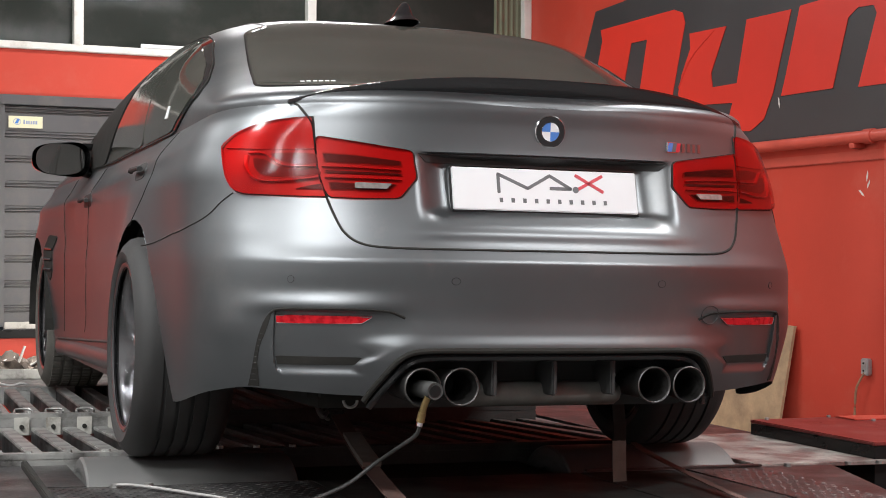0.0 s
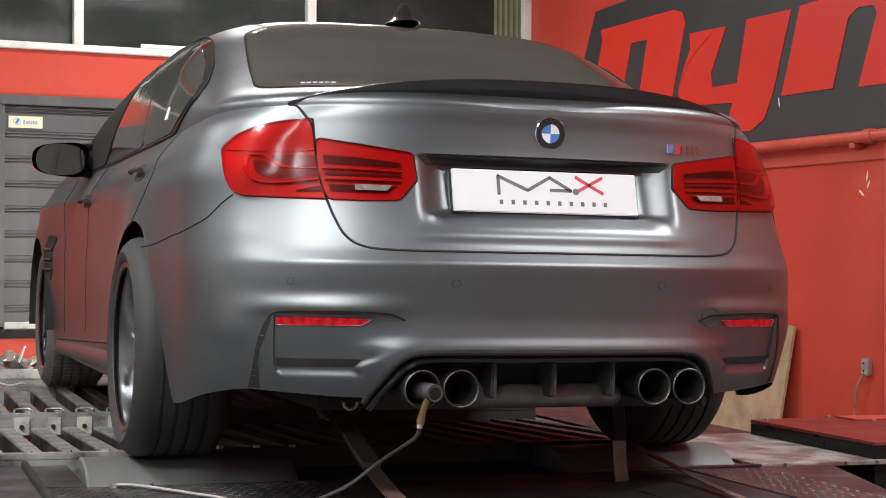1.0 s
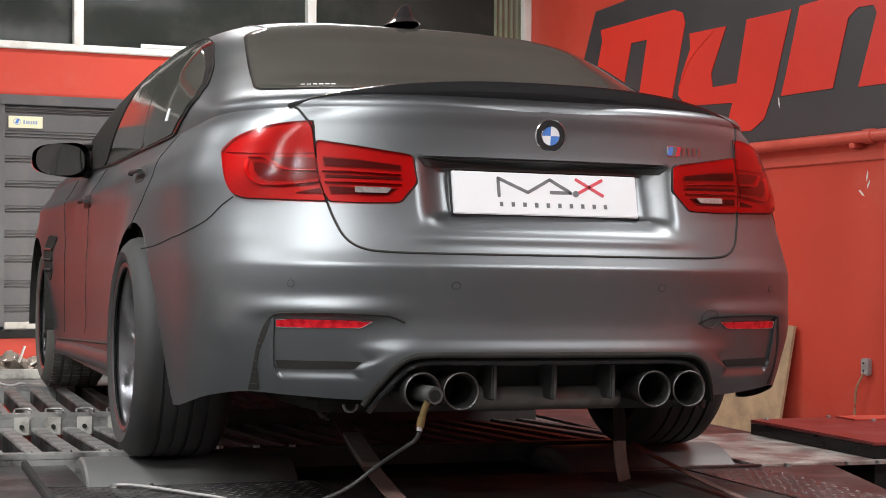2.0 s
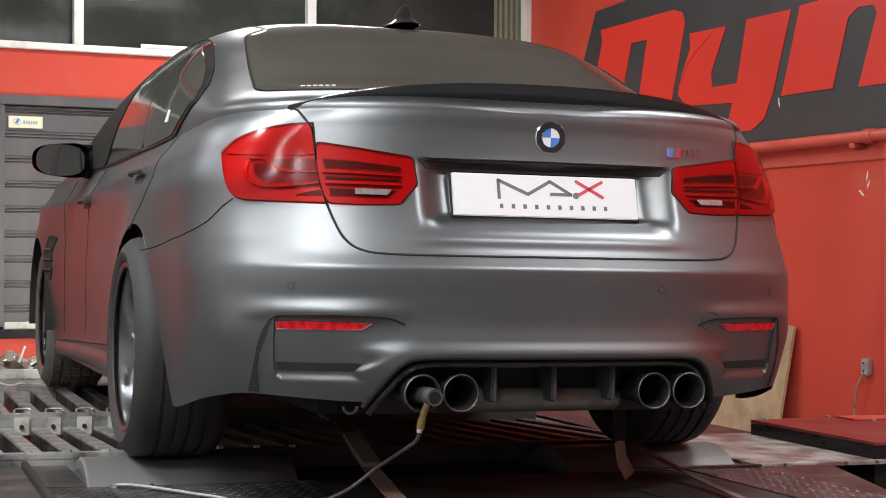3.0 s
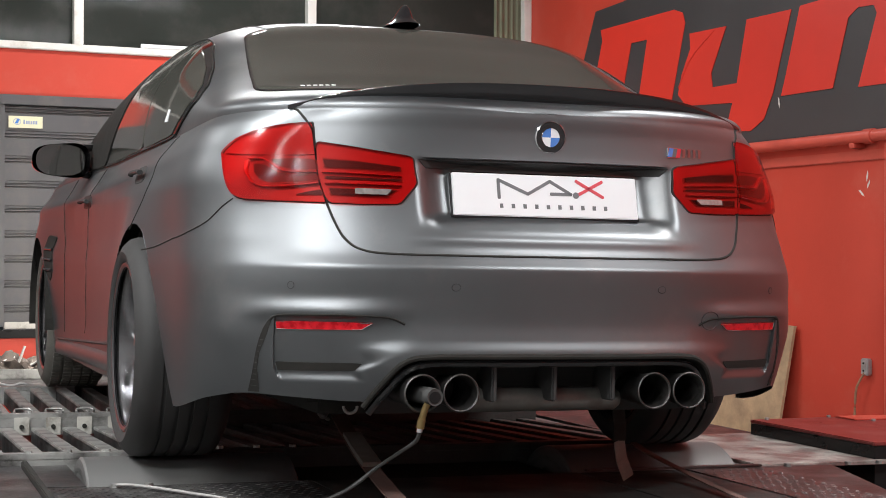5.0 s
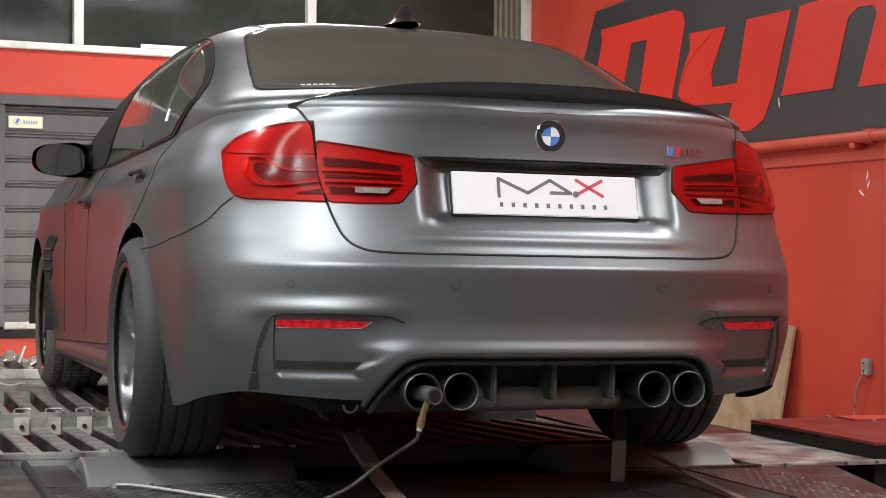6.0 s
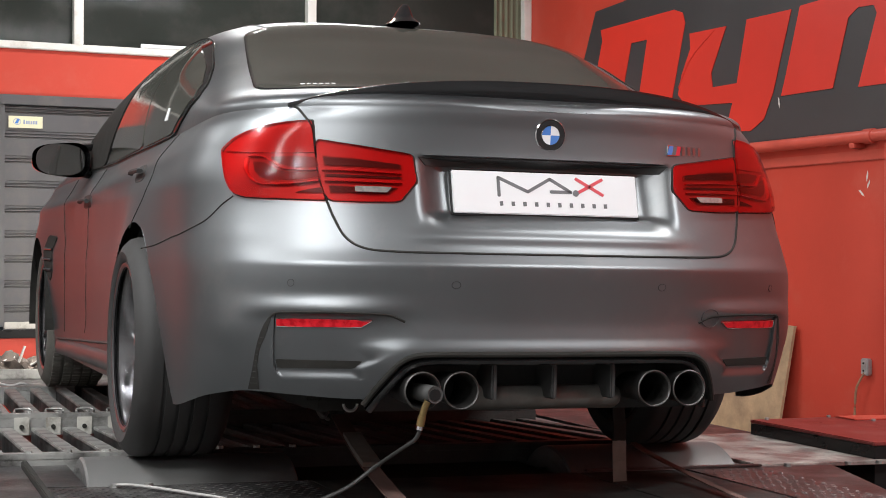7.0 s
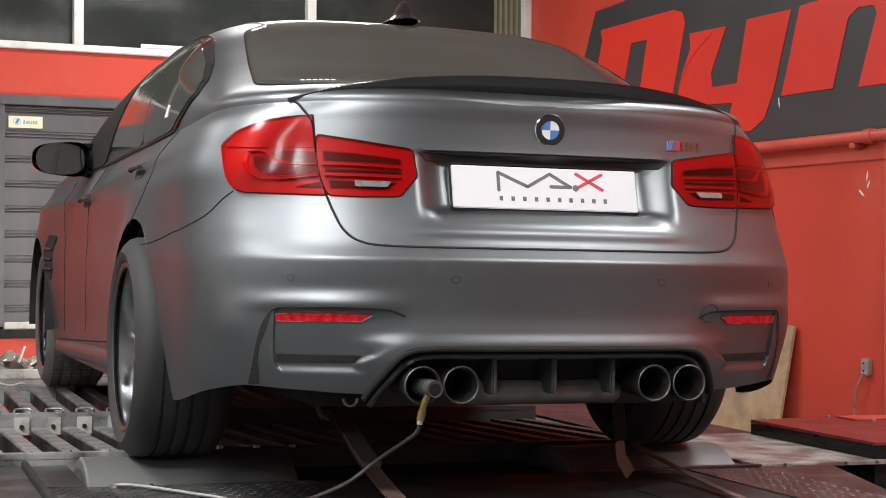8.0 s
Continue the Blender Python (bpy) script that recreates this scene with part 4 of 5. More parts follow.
def structure():
    solid("floor", box(W_L - 0.2, 0.2, W_B - 0.2, 0.2, FLOOR - 0.12, FLOOR), CONCRETE, "oily dark concrete workshop floor", "floor", ROOM, kind="structure")
    solid("ceiling", box(W_L - 0.2, 0.2, W_B - 0.2, 0.2, CEIL, CEIL + 0.12), CEILING, "dull grey workshop ceiling", "ceiling", ROOM, kind="structure")
    # end wall round the window band and the shutter
    end = thing("wall_end", "red painted end wall with window band", "wall", ROOM, kind="structure")
    part("lower_wall", box(W_L, 0.0, 0.0, 0.2, FLOOR, 0.115), WALL_RED, end)
    part("wall_band", box(-4.4, 0.0, 0.0, 0.2, 1.69, 1.995), WALL_RED, end)
    # Left of the shutter, unseen: grey over red, chosen for the car's reflections.
    part("wall_band", box(W_L, -4.401, 0.0, 0.2, 1.69, 1.995), SHUTTER, end)
    part("wall_pier", box(-1.6, 0.0, 0.0, 0.2, 0.115, 1.69), WALL_RED, end)
    part("wall_pier", box(W_L, -3.94, 0.0, 0.2, 1.25, 1.69), SHUTTER, end, "unseen grey upper wall, toned for reflections in the car")
    part("wall_pier", box(W_L, -3.94, 0.0, 0.2, 0.115, 1.249), WALL_RED, end)
    part("top_wall", box(W_L, 0.0, 0.0, 0.2, 3.25, CEIL), WALL_RED, end)
    part("black_strip", box(W_L, -1.6, -0.02, 0.0, 0.095, 0.15, 0.004), BOX_BLACK, end)
    solid("wall_right", box(0.0, 0.2, W_B, 0.2, FLOOR, CEIL), WALL_RED, "glossy red painted side wall", "wall", ROOM, kind="structure")
    solid("wall_left", box(W_L - 0.2, W_L, W_B, 0.2, FLOOR, CEIL), PLAIN_WALL, "dull grey plain side wall", "wall", ROOM, kind="structure")
    solid("wall_back", box(W_L, 0.0, W_B - 0.2, W_B, FLOOR, CEIL), PLAIN_WALL, "dull grey plain back wall", "wall", ROOM, kind="structure")
    win = thing("window_1", "dark night-time window band in white frames", "window", ROOM, kind="structure")
    part("window_sill", box(W_L, 0.0, -0.03, 0.12, 1.996, 2.045, 0.006), FRAME_WHITE, win)
    part("window_frame", box(W_L, 0.0, 0.02, 0.10, 3.19, 3.25, 0.004), FRAME_WHITE, win)
    for x in (-5.1, -3.42, -1.765, -0.03):
        part("mullion", box(x - 0.034, x + 0.030, -0.005, 0.10, 2.045, 3.19, 0.005), FRAME_WHITE, win)
    for a, b in ((W_L, -5.134), (-5.07, -3.454), (-3.39, -1.799), (-1.735, -0.29)):
        part("pane", box(a, b, 0.06, 0.068, 2.045, 3.19), NIGHT_GLASS, win)
    part("blind", box(-0.29, -0.064, 0.05, 0.07, 2.045, 3.19), CURTAIN, win, "olive green window blind")
    for k in range(5):
        x = -0.275 + 0.045 * k
        part("blind_fold", tube([(x, 0.05, 2.05), (x, 0.05, 3.18)], 0.012, 8), CURTAIN, win)
    shut = thing("roller_shutter", "closed dark grey slatted roller shutter", "shutter", ROOM, kind="structure")
    part("head_rail", box(-3.94, -1.6, -0.05, 0.05, 1.625, 1.69, 0.004), SHUTTER, shut)
    for a, b in ((-3.94, -3.905), (-1.64, -1.6)):
        part("guide_rail", box(a, b, -0.03, 0.05, 0.17, 1.624, 0.004), SHUTTER, shut)
    slat = finish("slat", shutter_slat(), SHUTTER)
    for k in range(9):
        ob = new("slat", slat)
        ob.parent, ob.matrix_basis = shut, pose(0, 0, 1.457 - 0.1635 * k)
    part("bottom_rail", box(-3.9, -1.64, -0.01, 0.04, 0.155, 0.20, 0.004), BRACKET, shut, "pale bottom rail")
    # White bar put here for the reflection of a tube light.
    solid("tube_reflection_bar", tube([(-3.0, 0.0, 2.062), (-2.4, 0.0, 2.062)], 0.016, 10), WHITE, "white bar standing in for a tube light's reflection at the sill", "batten", ROOM)
    sign = solid("sticker_sign", box(-3.88, -3.66, -0.016, -0.012, 1.475, 1.553, 0.001), SIGN, "small cream sticker sign with faded blue print", "sign", ROOM)
    for k, w in enumerate((0.010, 0.012, 0.009, 0.011, 0.010, 0.012)):
        x = -3.785 + 0.0155 * k
        part("print_bar", box(x, x + w, -0.0185, -0.016, 1.501, 1.523 + 0.006 * (k == 0)), PRINT_BLUE, sign)
    part("print_mark", tube([(-3.825 + 0.024 * math.cos(a), -0.0165, 1.516 + 0.020 * math.sin(a)) for a in np.linspace(0, 2 * math.pi, 16, endpoint=False)], 0.002, 5, closed=True), PRINT_BLUE, sign)
    part("print_mark", slab([(-3.842, 1.503), (-3.822, 1.503), (-3.806, 1.532), (-3.826, 1.532)], 0.001, None, Matrix.Translation((0, -0.0165, 0))), BLUE, sign)
    for x, y, p in TUBES:
        light = thing("ceiling_light", "white tube light under the ceiling", "lamp", pose(x, y, CEIL, 0, 0, 95.134), "ceiling tube lights")
        part("housing", box(-0.10, 0.10, -0.76, 0.76, -0.09, 0.0, 0.01), FRAME_WHITE, light)
        part("tube", lathe([(-0.74, 0.001), (-0.74, 0.018), (0.74, 0.018), (0.74, 0.001)], 12, "Y", m=Matrix.Translation((0, 0, -0.115))), TUBE_GLOW, light)
        lamp = bpy.data.lights.new("tube_light", "AREA")
        lamp.shape, lamp.size, lamp.size_y, lamp.energy, lamp.color = "RECTANGLE", 0.12, 1.5, p, (0.98, 0.985, 1.0)
        o = new("tube_light", lamp)
        o.matrix_basis = pose(x, y, CEIL - 0.145, 0, 0, 95.134)


TUBE_GLOW = glow("tube_glow", (1.0, 0.96, 0.9), 4.0)


def shutter_slat():
    """One slat: a broad flat face with two ribs along its top."""
    prof = [(0.0, 0.0), (0.0, 0.113), (0.010, 0.116), (0.010, 0.120), (-0.004, 0.126), (-0.004, 0.133), (0.010, 0.138), (0.010, 0.142), (-0.003, 0.147), (-0.003, 0.156), (0.010, 0.160), (0.010, 0.1635)]
    bm = bmesh.new()
    a = [bm.verts.new((-3.905, y, z)) for y, z in prof]
    b = [bm.verts.new((-1.64, y, z)) for y, z in prof]
    for i in range(len(prof) - 1):
        bm.faces.new((a[i], b[i], b[i + 1], a[i + 1]))
    return bm


def right_wall_things():
    side = ROOM @ Matrix.Rotation(radians(-90), 4, "Z")       # x towards the camera along the right wall, y into it
    ban = thing("wall_banner", "black vinyl banner with large red letters", "banner", side)
    part("sheet", slab([(0.83, 2.03), (0.995, 2.36), (4.9, 2.55), (4.9, 1.315), (2.6, 1.315), (0.60, 1.315)], 0.012, None, Matrix.Translation((0, -0.01, 0))), BANNER, ban)
    letters = ([(1.02, 2.22), (1.94, 2.232), (2.04, 2.20), (2.07, 2.13), (1.90, 1.60), (1.49, 1.60), (1.62, 2.08), (1.42, 2.08), (1.26, 1.60), (0.84, 1.60), (1.04, 2.14)],
               [(2.12, 2.055), (2.52, 2.05), (2.36, 1.78), (2.375, 1.69), (2.63, 1.69), (2.73, 2.062), (3.16, 2.062), (2.99, 1.60), (2.90, 1.45), (2.77, 1.39), (2.57, 1.405), (2.54, 1.47), (2.585, 1.575), (2.08, 1.60), (1.99, 1.68), (2.03, 1.80), (2.13, 1.96)],
               [(3.24, 2.07), (3.63, 2.085), (4.10, 2.10), (4.20, 2.06), (4.10, 1.555), (3.745, 1.558), (3.895, 1.94), (3.87, 1.985), (3.74, 1.99), (3.66, 1.945), (3.53, 1.572), (3.065, 1.572), (3.10, 1.66)])
    for pts in letters:
        part("letter", slab([(x + 0.055, z) for x, z in pts], 0.004, None, Matrix.Translation((0, -0.0225, 0))), BANNER_RED, ban, "red slanted letter")
    part("crease", tube(bend([(2.05, -0.027, 1.72), (2.2, -0.027, 1.90), (2.45, -0.027, 2.04)], 6), 0.004, 6), BANNER_RED, ban)
    pipe = thing("wall_pipe", "red painted service pipe along the wall", "pipe", side)
    part("pipe", tube([(0.3, -0.06, 1.283), (8.0, -0.06, 1.283)], 0.033, 16), PIPE_RED, pipe)
    part("pipe_joint", tube([(3.90, -0.06, 1.283), (3.97, -0.06, 1.283)], 0.040, 16), PIPE_RED, pipe)
    for x in (1.6, 3.78, 6.0):
        part("pipe_clip", box(x, x + 0.05, -0.075, 0.0, 1.225, 1.262, 0.005), PIPE_RED, pipe)
    part("conduit", tube([(4.06, -0.03, 1.24), (4.06, -0.03, FLOOR + 0.02)], 0.028, 12), PIPE_RED, pipe)
    part("ledge", box(0.0, 8.0, -0.015, 0.0, 1.16, 1.215, 0.004), PIPE_RED, pipe)
    for x, z, a, l in ((3.80, 0.985, 40, 0.03), (3.845, 1.075, 100, 0.03), (3.855, 1.03, 120, 0.025), (3.105, 1.535, 80, 0.035)):
        scrape = slab([(-l, -0.004), (l * 0.2, -0.007), (l, 0.0), (l * 0.3, 0.006), (-l * 0.6, 0.005)], 0.001, None, pose(x, -0.0275 if z > 1.5 else -0.0005, z, 0, a, 0))
        solid("paint_scrape", scrape, FRAME_WHITE, "small white scrape in the paint", "scrape", side, "wall scrapes")
    sock = thing("wall_socket", "metal wall socket with hanging cable", "socket", side)
    part("socket_plate", box(3.830, 3.888, -0.035, 0.0, 0.005, 0.095, 0.006), SOCKET_STEEL, sock)
    for z in (0.03, 0.07):
        part("socket_screw", lathe([(-0.039, 0.001), (-0.039, 0.006), (-0.034, 0.006)], 8, "Y", m=Matrix.Translation((3.859, 0, z))), SOOT, sock)
    part("socket_cable", tube(bend([(3.86, -0.03, 0.02), (3.81, -0.04, -0.06), (3.795, -0.04, -0.15), (3.79, -0.04, -0.30), (3.785, -0.04, -0.38)], 6), 0.0065, 8), CABLE_TAN, sock)
    sheet = slab([(2.05, FLOOR), (3.20, FLOOR), (3.262, 0.245), (2.02, 0.26)], 0.018, None, Matrix.Translation((0, -0.10, 0)))
    for v in sheet.verts:
        v.co.y += (v.co.z - FLOOR) * 0.12
    solid("plywood_sheet", sheet, PLY, "worn bare plywood sheet leaning on the wall", "board", side)


# ---- the test bed ----
def test_bed():
    base = thing("test_bed", "black steel sunken test bed under the car", "test bed", LEAN)
    part("pit_floor", box(-1.5, 1.3, -1.9, 3.5, -0.36, -0.33), SOOT, base)
    part("beam", box(-0.40, 0.42, -0.28, 0.22, -0.325, -0.055, 0.006), SOOT, base)
    grate = thing("steel_grate", "worn galvanised steel bar grate", "grate", LEAN)
    bars = []
    for y0, y1, at in ((0.262, 1.515, Matrix.Translation((0, 0.262, 0)) @ Matrix.Rotation(radians(-2.0), 4, "X") @ Matrix.Translation((0, -0.262, 0))), (1.56, 2.95, Matrix())):
        # Webs in the dark deck colour: the shade on the bars' sides is painted.
        bars.append((finish("bar", box(-0.026, 0.026, y0, y1, -0.014, 0.0, 0.003), STEEL), finish("bar", box(-0.026, 0.026, y0, y1, -0.014, 0.0, 0.003), BAR_SHADED), finish("bar_web", box(-0.024, 0.024, y0, y1, -0.075, -0.014), DECK), at))
    x = -1.395
    while x < 1.02:
        for top, grimy, web, at in bars:
            # Under the car the bars take the darker copy: shade put into the colour.
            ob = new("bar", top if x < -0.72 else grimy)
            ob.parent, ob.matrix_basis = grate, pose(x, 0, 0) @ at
            under = new("bar_web", web)
            under.parent = ob
        x += 0.1185
    for y in (0.235, 1.56, 2.93):
        # The part under the car is coloured dark for the shade there.
        for a, b, m in ((-1.42, -0.74, STEEL), (-0.738, 1.05, GRIME_SHADE)):
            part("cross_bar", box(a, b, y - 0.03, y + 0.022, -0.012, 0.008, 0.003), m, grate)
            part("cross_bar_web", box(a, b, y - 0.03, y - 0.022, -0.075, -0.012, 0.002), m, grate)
    x = -1.336
    while x < -0.3:
        part("bracket", box(x - 0.028, x + 0.030, 1.522, 1.528, -0.075, -0.006, 0.002), BRACKET, grate, "cream bracket plate")
        part("bracket_bolt", lathe([(1.515, 0.001), (1.515, 0.009), (1.522, 0.009)], 10, "Y", m=Matrix.Translation((x, 0, -0.042))), SOOT, grate)
        part("bolt", lathe([(0.008, 0.012), (0.015, 0.011), (0.015, 0.001)], 6, "Z", m=Matrix.Translation((x + 0.03, 1.556, 0))), STEEL, grate)
        part("bolt", lathe([(0.008, 0.012), (0.015, 0.011), (0.015, 0.001)], 6, "Z", m=Matrix.Translation((x + 0.03, 0.235, 0))), STEEL, grate)
        part("link", tube(bend([(x - 0.02, 1.60, 0.004), (x - 0.015, 1.62, 0.016), (x + 0.04, 1.62, 0.016), (x + 0.045, 1.60, 0.004)], 5), 0.005, 6), STEEL, grate)
        x += 0.1185
    rollers = []
    for a, b in ((-1.06, -0.44), (0.44, 1.045)):
        r = solid("dyno_roller", lathe([(a + 0.012, 0.001), (a + 0.012, 0.20), (a, 0.205), (a, 0.268), (a + 0.006, 0.275), (b - 0.006, 0.275), (b, 0.268), (b, 0.205), (b - 0.012, 0.20), (b - 0.012, 0.001)], 96), ROLLER, "bare steel dyno roller under the rear tyre", "roller", LEAN @ pose(0, 0, -0.257), "dyno rollers")
        for k in range(8):
            t = 2 * math.pi * k / 8
            for xx in (a - 0.002, b + 0.002):
                part("rim_bolt", lathe([(xx - 0.004, 0.001), (xx - 0.004, 0.008), (xx + 0.004, 0.008), (xx + 0.004, 0.001)], 8, m=Matrix.Translation((0, 0.236 * math.cos(t), 0.236 * math.sin(t)))), SOOT, r)
        rollers.append(r)
    # deck plates
    lug = bmesh.new()
    bmesh.ops.create_icosphere(lug, subdivisions=1, radius=1.0)
    lug_mesh = bpy.data.meshes.new("lug")
    lug.to_mesh(lug_mesh)
    lug.free()

    def lugs(name, x0, x1, y0, y1, z, m, parent, pitch=0.029):
        vs, fs = [], []
        base_v = [np.array(v.co) for v in lug_mesh.vertices]
        base_f = [tuple(f.vertices) for f in lug_mesh.polygons]
        j, y = 0, y0 + 0.02
        while y < y1 - 0.015:
            i, x = 0, x0 + 0.02 + (pitch / 2 if j % 2 else 0)
            while x < x1 - 0.015:
                a = radians(45 if (i + j) % 2 else -45)
                s = len(vs)
                for v in base_v:
                    u = v * np.array((0.0100, 0.0034, 0.0022))
                    vs.append((x + u[0] * math.cos(a) - u[1] * math.sin(a), y + u[0] * math.sin(a) + u[1] * math.cos(a), z + u[2]))
                fs.extend(tuple(s + k for k in f) for f in base_f)
                x += pitch
                i += 1
            y += pitch
            j += 1
        me = bpy.data.meshes.new(name)
        me.from_pydata(vs, [], fs)
        me.materials.append(m)
        ob = new(name, me)
        ob.parent = parent
        tagged(ob, kind="stuff")

    def plate(label, x0, x1, y0, y1, z, m, lug_m=None, slant=0.0):
        p = thing("deck_plate", label, "deck plate", LEAN, "deck plates of the test bed")
        bm = box(x0, x1, y0, y1, z - 0.012, z, 0.002)
        for v in bm.verts:
            if v.co.x > x1 - 0.01:
                v.co.x += slant * (v.co.y - y1)
        part("sheet", bm, m, p)
        if lug_m:
            lugs("tread_pattern", x0, x1 - slant * (y1 - max(y0, -1.1)), max(y0, -1.1) if slant else y0, y1, z, lug_m, p)
        return p
    plate("oily black tread plate beside the roller", -1.19, -0.43, -1.9, -0.285, -0.03, DECK, DECK)
    plate("oily black plate beside the grate", -1.19, -1.075, -0.28, 0.20, -0.028, DECK)
    plate("grimy black outer deck plate", -2.6, -1.215, -1.9, 0.20, -0.026, DECK)
    plate("black middle deck plate between the rollers", -0.425, 0.42, -1.9, -0.27, -0.034, GRIME_SHADE)
    plate("dark grimy plate beside the strap", 0.425, 0.785, -1.9, -0.285, -0.033, GRIME_SHADE)
    plate("worn red-brown tread plate", 0.79, 1.33, -1.2, -0.285, -0.031, DECK_RED, LUG, 0.33)
    plate("scuffed grey and red deck plate", 1.06, 1.62, -0.28, 0.62, -0.026, DECK_WORN)
    plate("dark deck plate behind the roller", 1.06, 1.62, 0.63, 3.0, -0.032, DECK)
    for x in (-1.0, -0.98 + 0.07, 1.15, 1.38, 1.5):
        solid("deck_bolt", lathe([(-0.03, 0.014), (-0.02, 0.013), (-0.018, 0.001)], 8, "Z"), STEEL, "steel bolt head in the deck", "bolt", LEAN @ pose(x, -0.31, 0), "deck bolts")
    edge = thing("deck_kerb", "black angle-iron edge of the deck", "kerb", LEAN)
    part("angle_iron", box(-1.212, -1.193, -1.9, 0.20, -0.045, -0.012, 0.003), SOOT, edge)
    rim = thing("roller_slot_edge", "dark steel strip along the roller slot", "strip", LEAN)
    part("strip", box(0.44, 1.06, -0.305, -0.282, -0.029, -0.022, 0.002), DECK_RED, rim)
    solid("outer_bed_floor", box(-4.5, -1.40, 0.25, 6.0, -0.10, -0.04, 0.01), DECK, "dark outer floor beside the test bed", "deck plate", LEAN)
    solid("front_bed_floor", box(-1.39, 1.62, 2.97, 5.2, -0.07, -0.02, 0.01), DECK, "dark steel bed under the front wheels", "deck plate", LEAN)
    # black case with a red lid
    case = thing("floor_cabinet", "low black steel cabinet with dark red lid", "cabinet", LEAN)
    body = [(1.54, 0.575), (1.535, -0.235), (3.2, -0.45), (3.2, 0.76)]
    bm = bmesh.new()
    lo, hi = [bm.verts.new((x, y, -0.40)) for x, y in body], [bm.verts.new((x, y, 0.016)) for x, y in body]
    bm.faces.new(hi), bm.faces.new(lo[::-1])
    for i in range(4):
        bm.faces.new((lo[i], lo[(i + 1) % 4], hi[(i + 1) % 4], hi[i]))
    part("body", bm, BOX_BLACK, case)
    bm = bmesh.new()
    lo, hi = [bm.verts.new((x + (0.004 if x > 2 else -0.004), y, 0.018)) for x, y in body], [bm.verts.new((x + (0.004 if x > 2 else -0.004), y, 0.030)) for x, y in body]
    bm.faces.new(hi), bm.faces.new(lo[::-1])
    for i in range(4):
        bm.faces.new((lo[i], lo[(i + 1) % 4], hi[(i + 1) % 4], hi[i]))
    bmesh.ops.bevel(bm, geom=bm.edges[:], offset=0.003, segments=2, affect="EDGES")
    part("lid", bm, BOX_RED, case, "scratched dark red lid")
    part("hatch", box(1.93, 2.16, 0.46, 0.60, 0.031, 0.036, 0.002), PIPE_RED, case, "small pale red cover plate")
    for x, y in ((1.91, 0.61), (2.18, 0.44), (1.60, 0.56), (2.0, 0.44)):
        part("screw", lathe([(0.03, 0.009), (0.038, 0.008), (0.038, 0.001)], 10, "Z", m=Matrix.Translation((x, y, 0))), STEEL, case)
    part("slot", box(2.15, 2.24, 0.25, 0.29, 0.0305, 0.0325), SOOT, case)
    return rollers


def band(points, width, thick, side):
    """A strap: a flat band along points, lying across side."""
    bm = bmesh.new()
    s = Vector(side).normalized() * width / 2
    rows = []
    pts = [Vector(p) for p in bend(points, 6)]
    for i, p in enumerate(pts):
        d = (pts[min(i + 1, len(pts) - 1)] - pts[max(i - 1, 0)]).normalized()
        n = d.cross(s).normalized() * thick / 2
        rows.append([bm.verts.new(p - s - n), bm.verts.new(p + s - n), bm.verts.new(p + s + n), bm.verts.new(p - s + n)])
    for p, q in zip(rows, rows[1:]):
        for i in range(4):
            bm.faces.new((p[i], p[(i + 1) % 4], q[(i + 1) % 4], q[i]))
    bm.faces.new(rows[0]), bm.faces.new(rows[-1][::-1])
    return bm


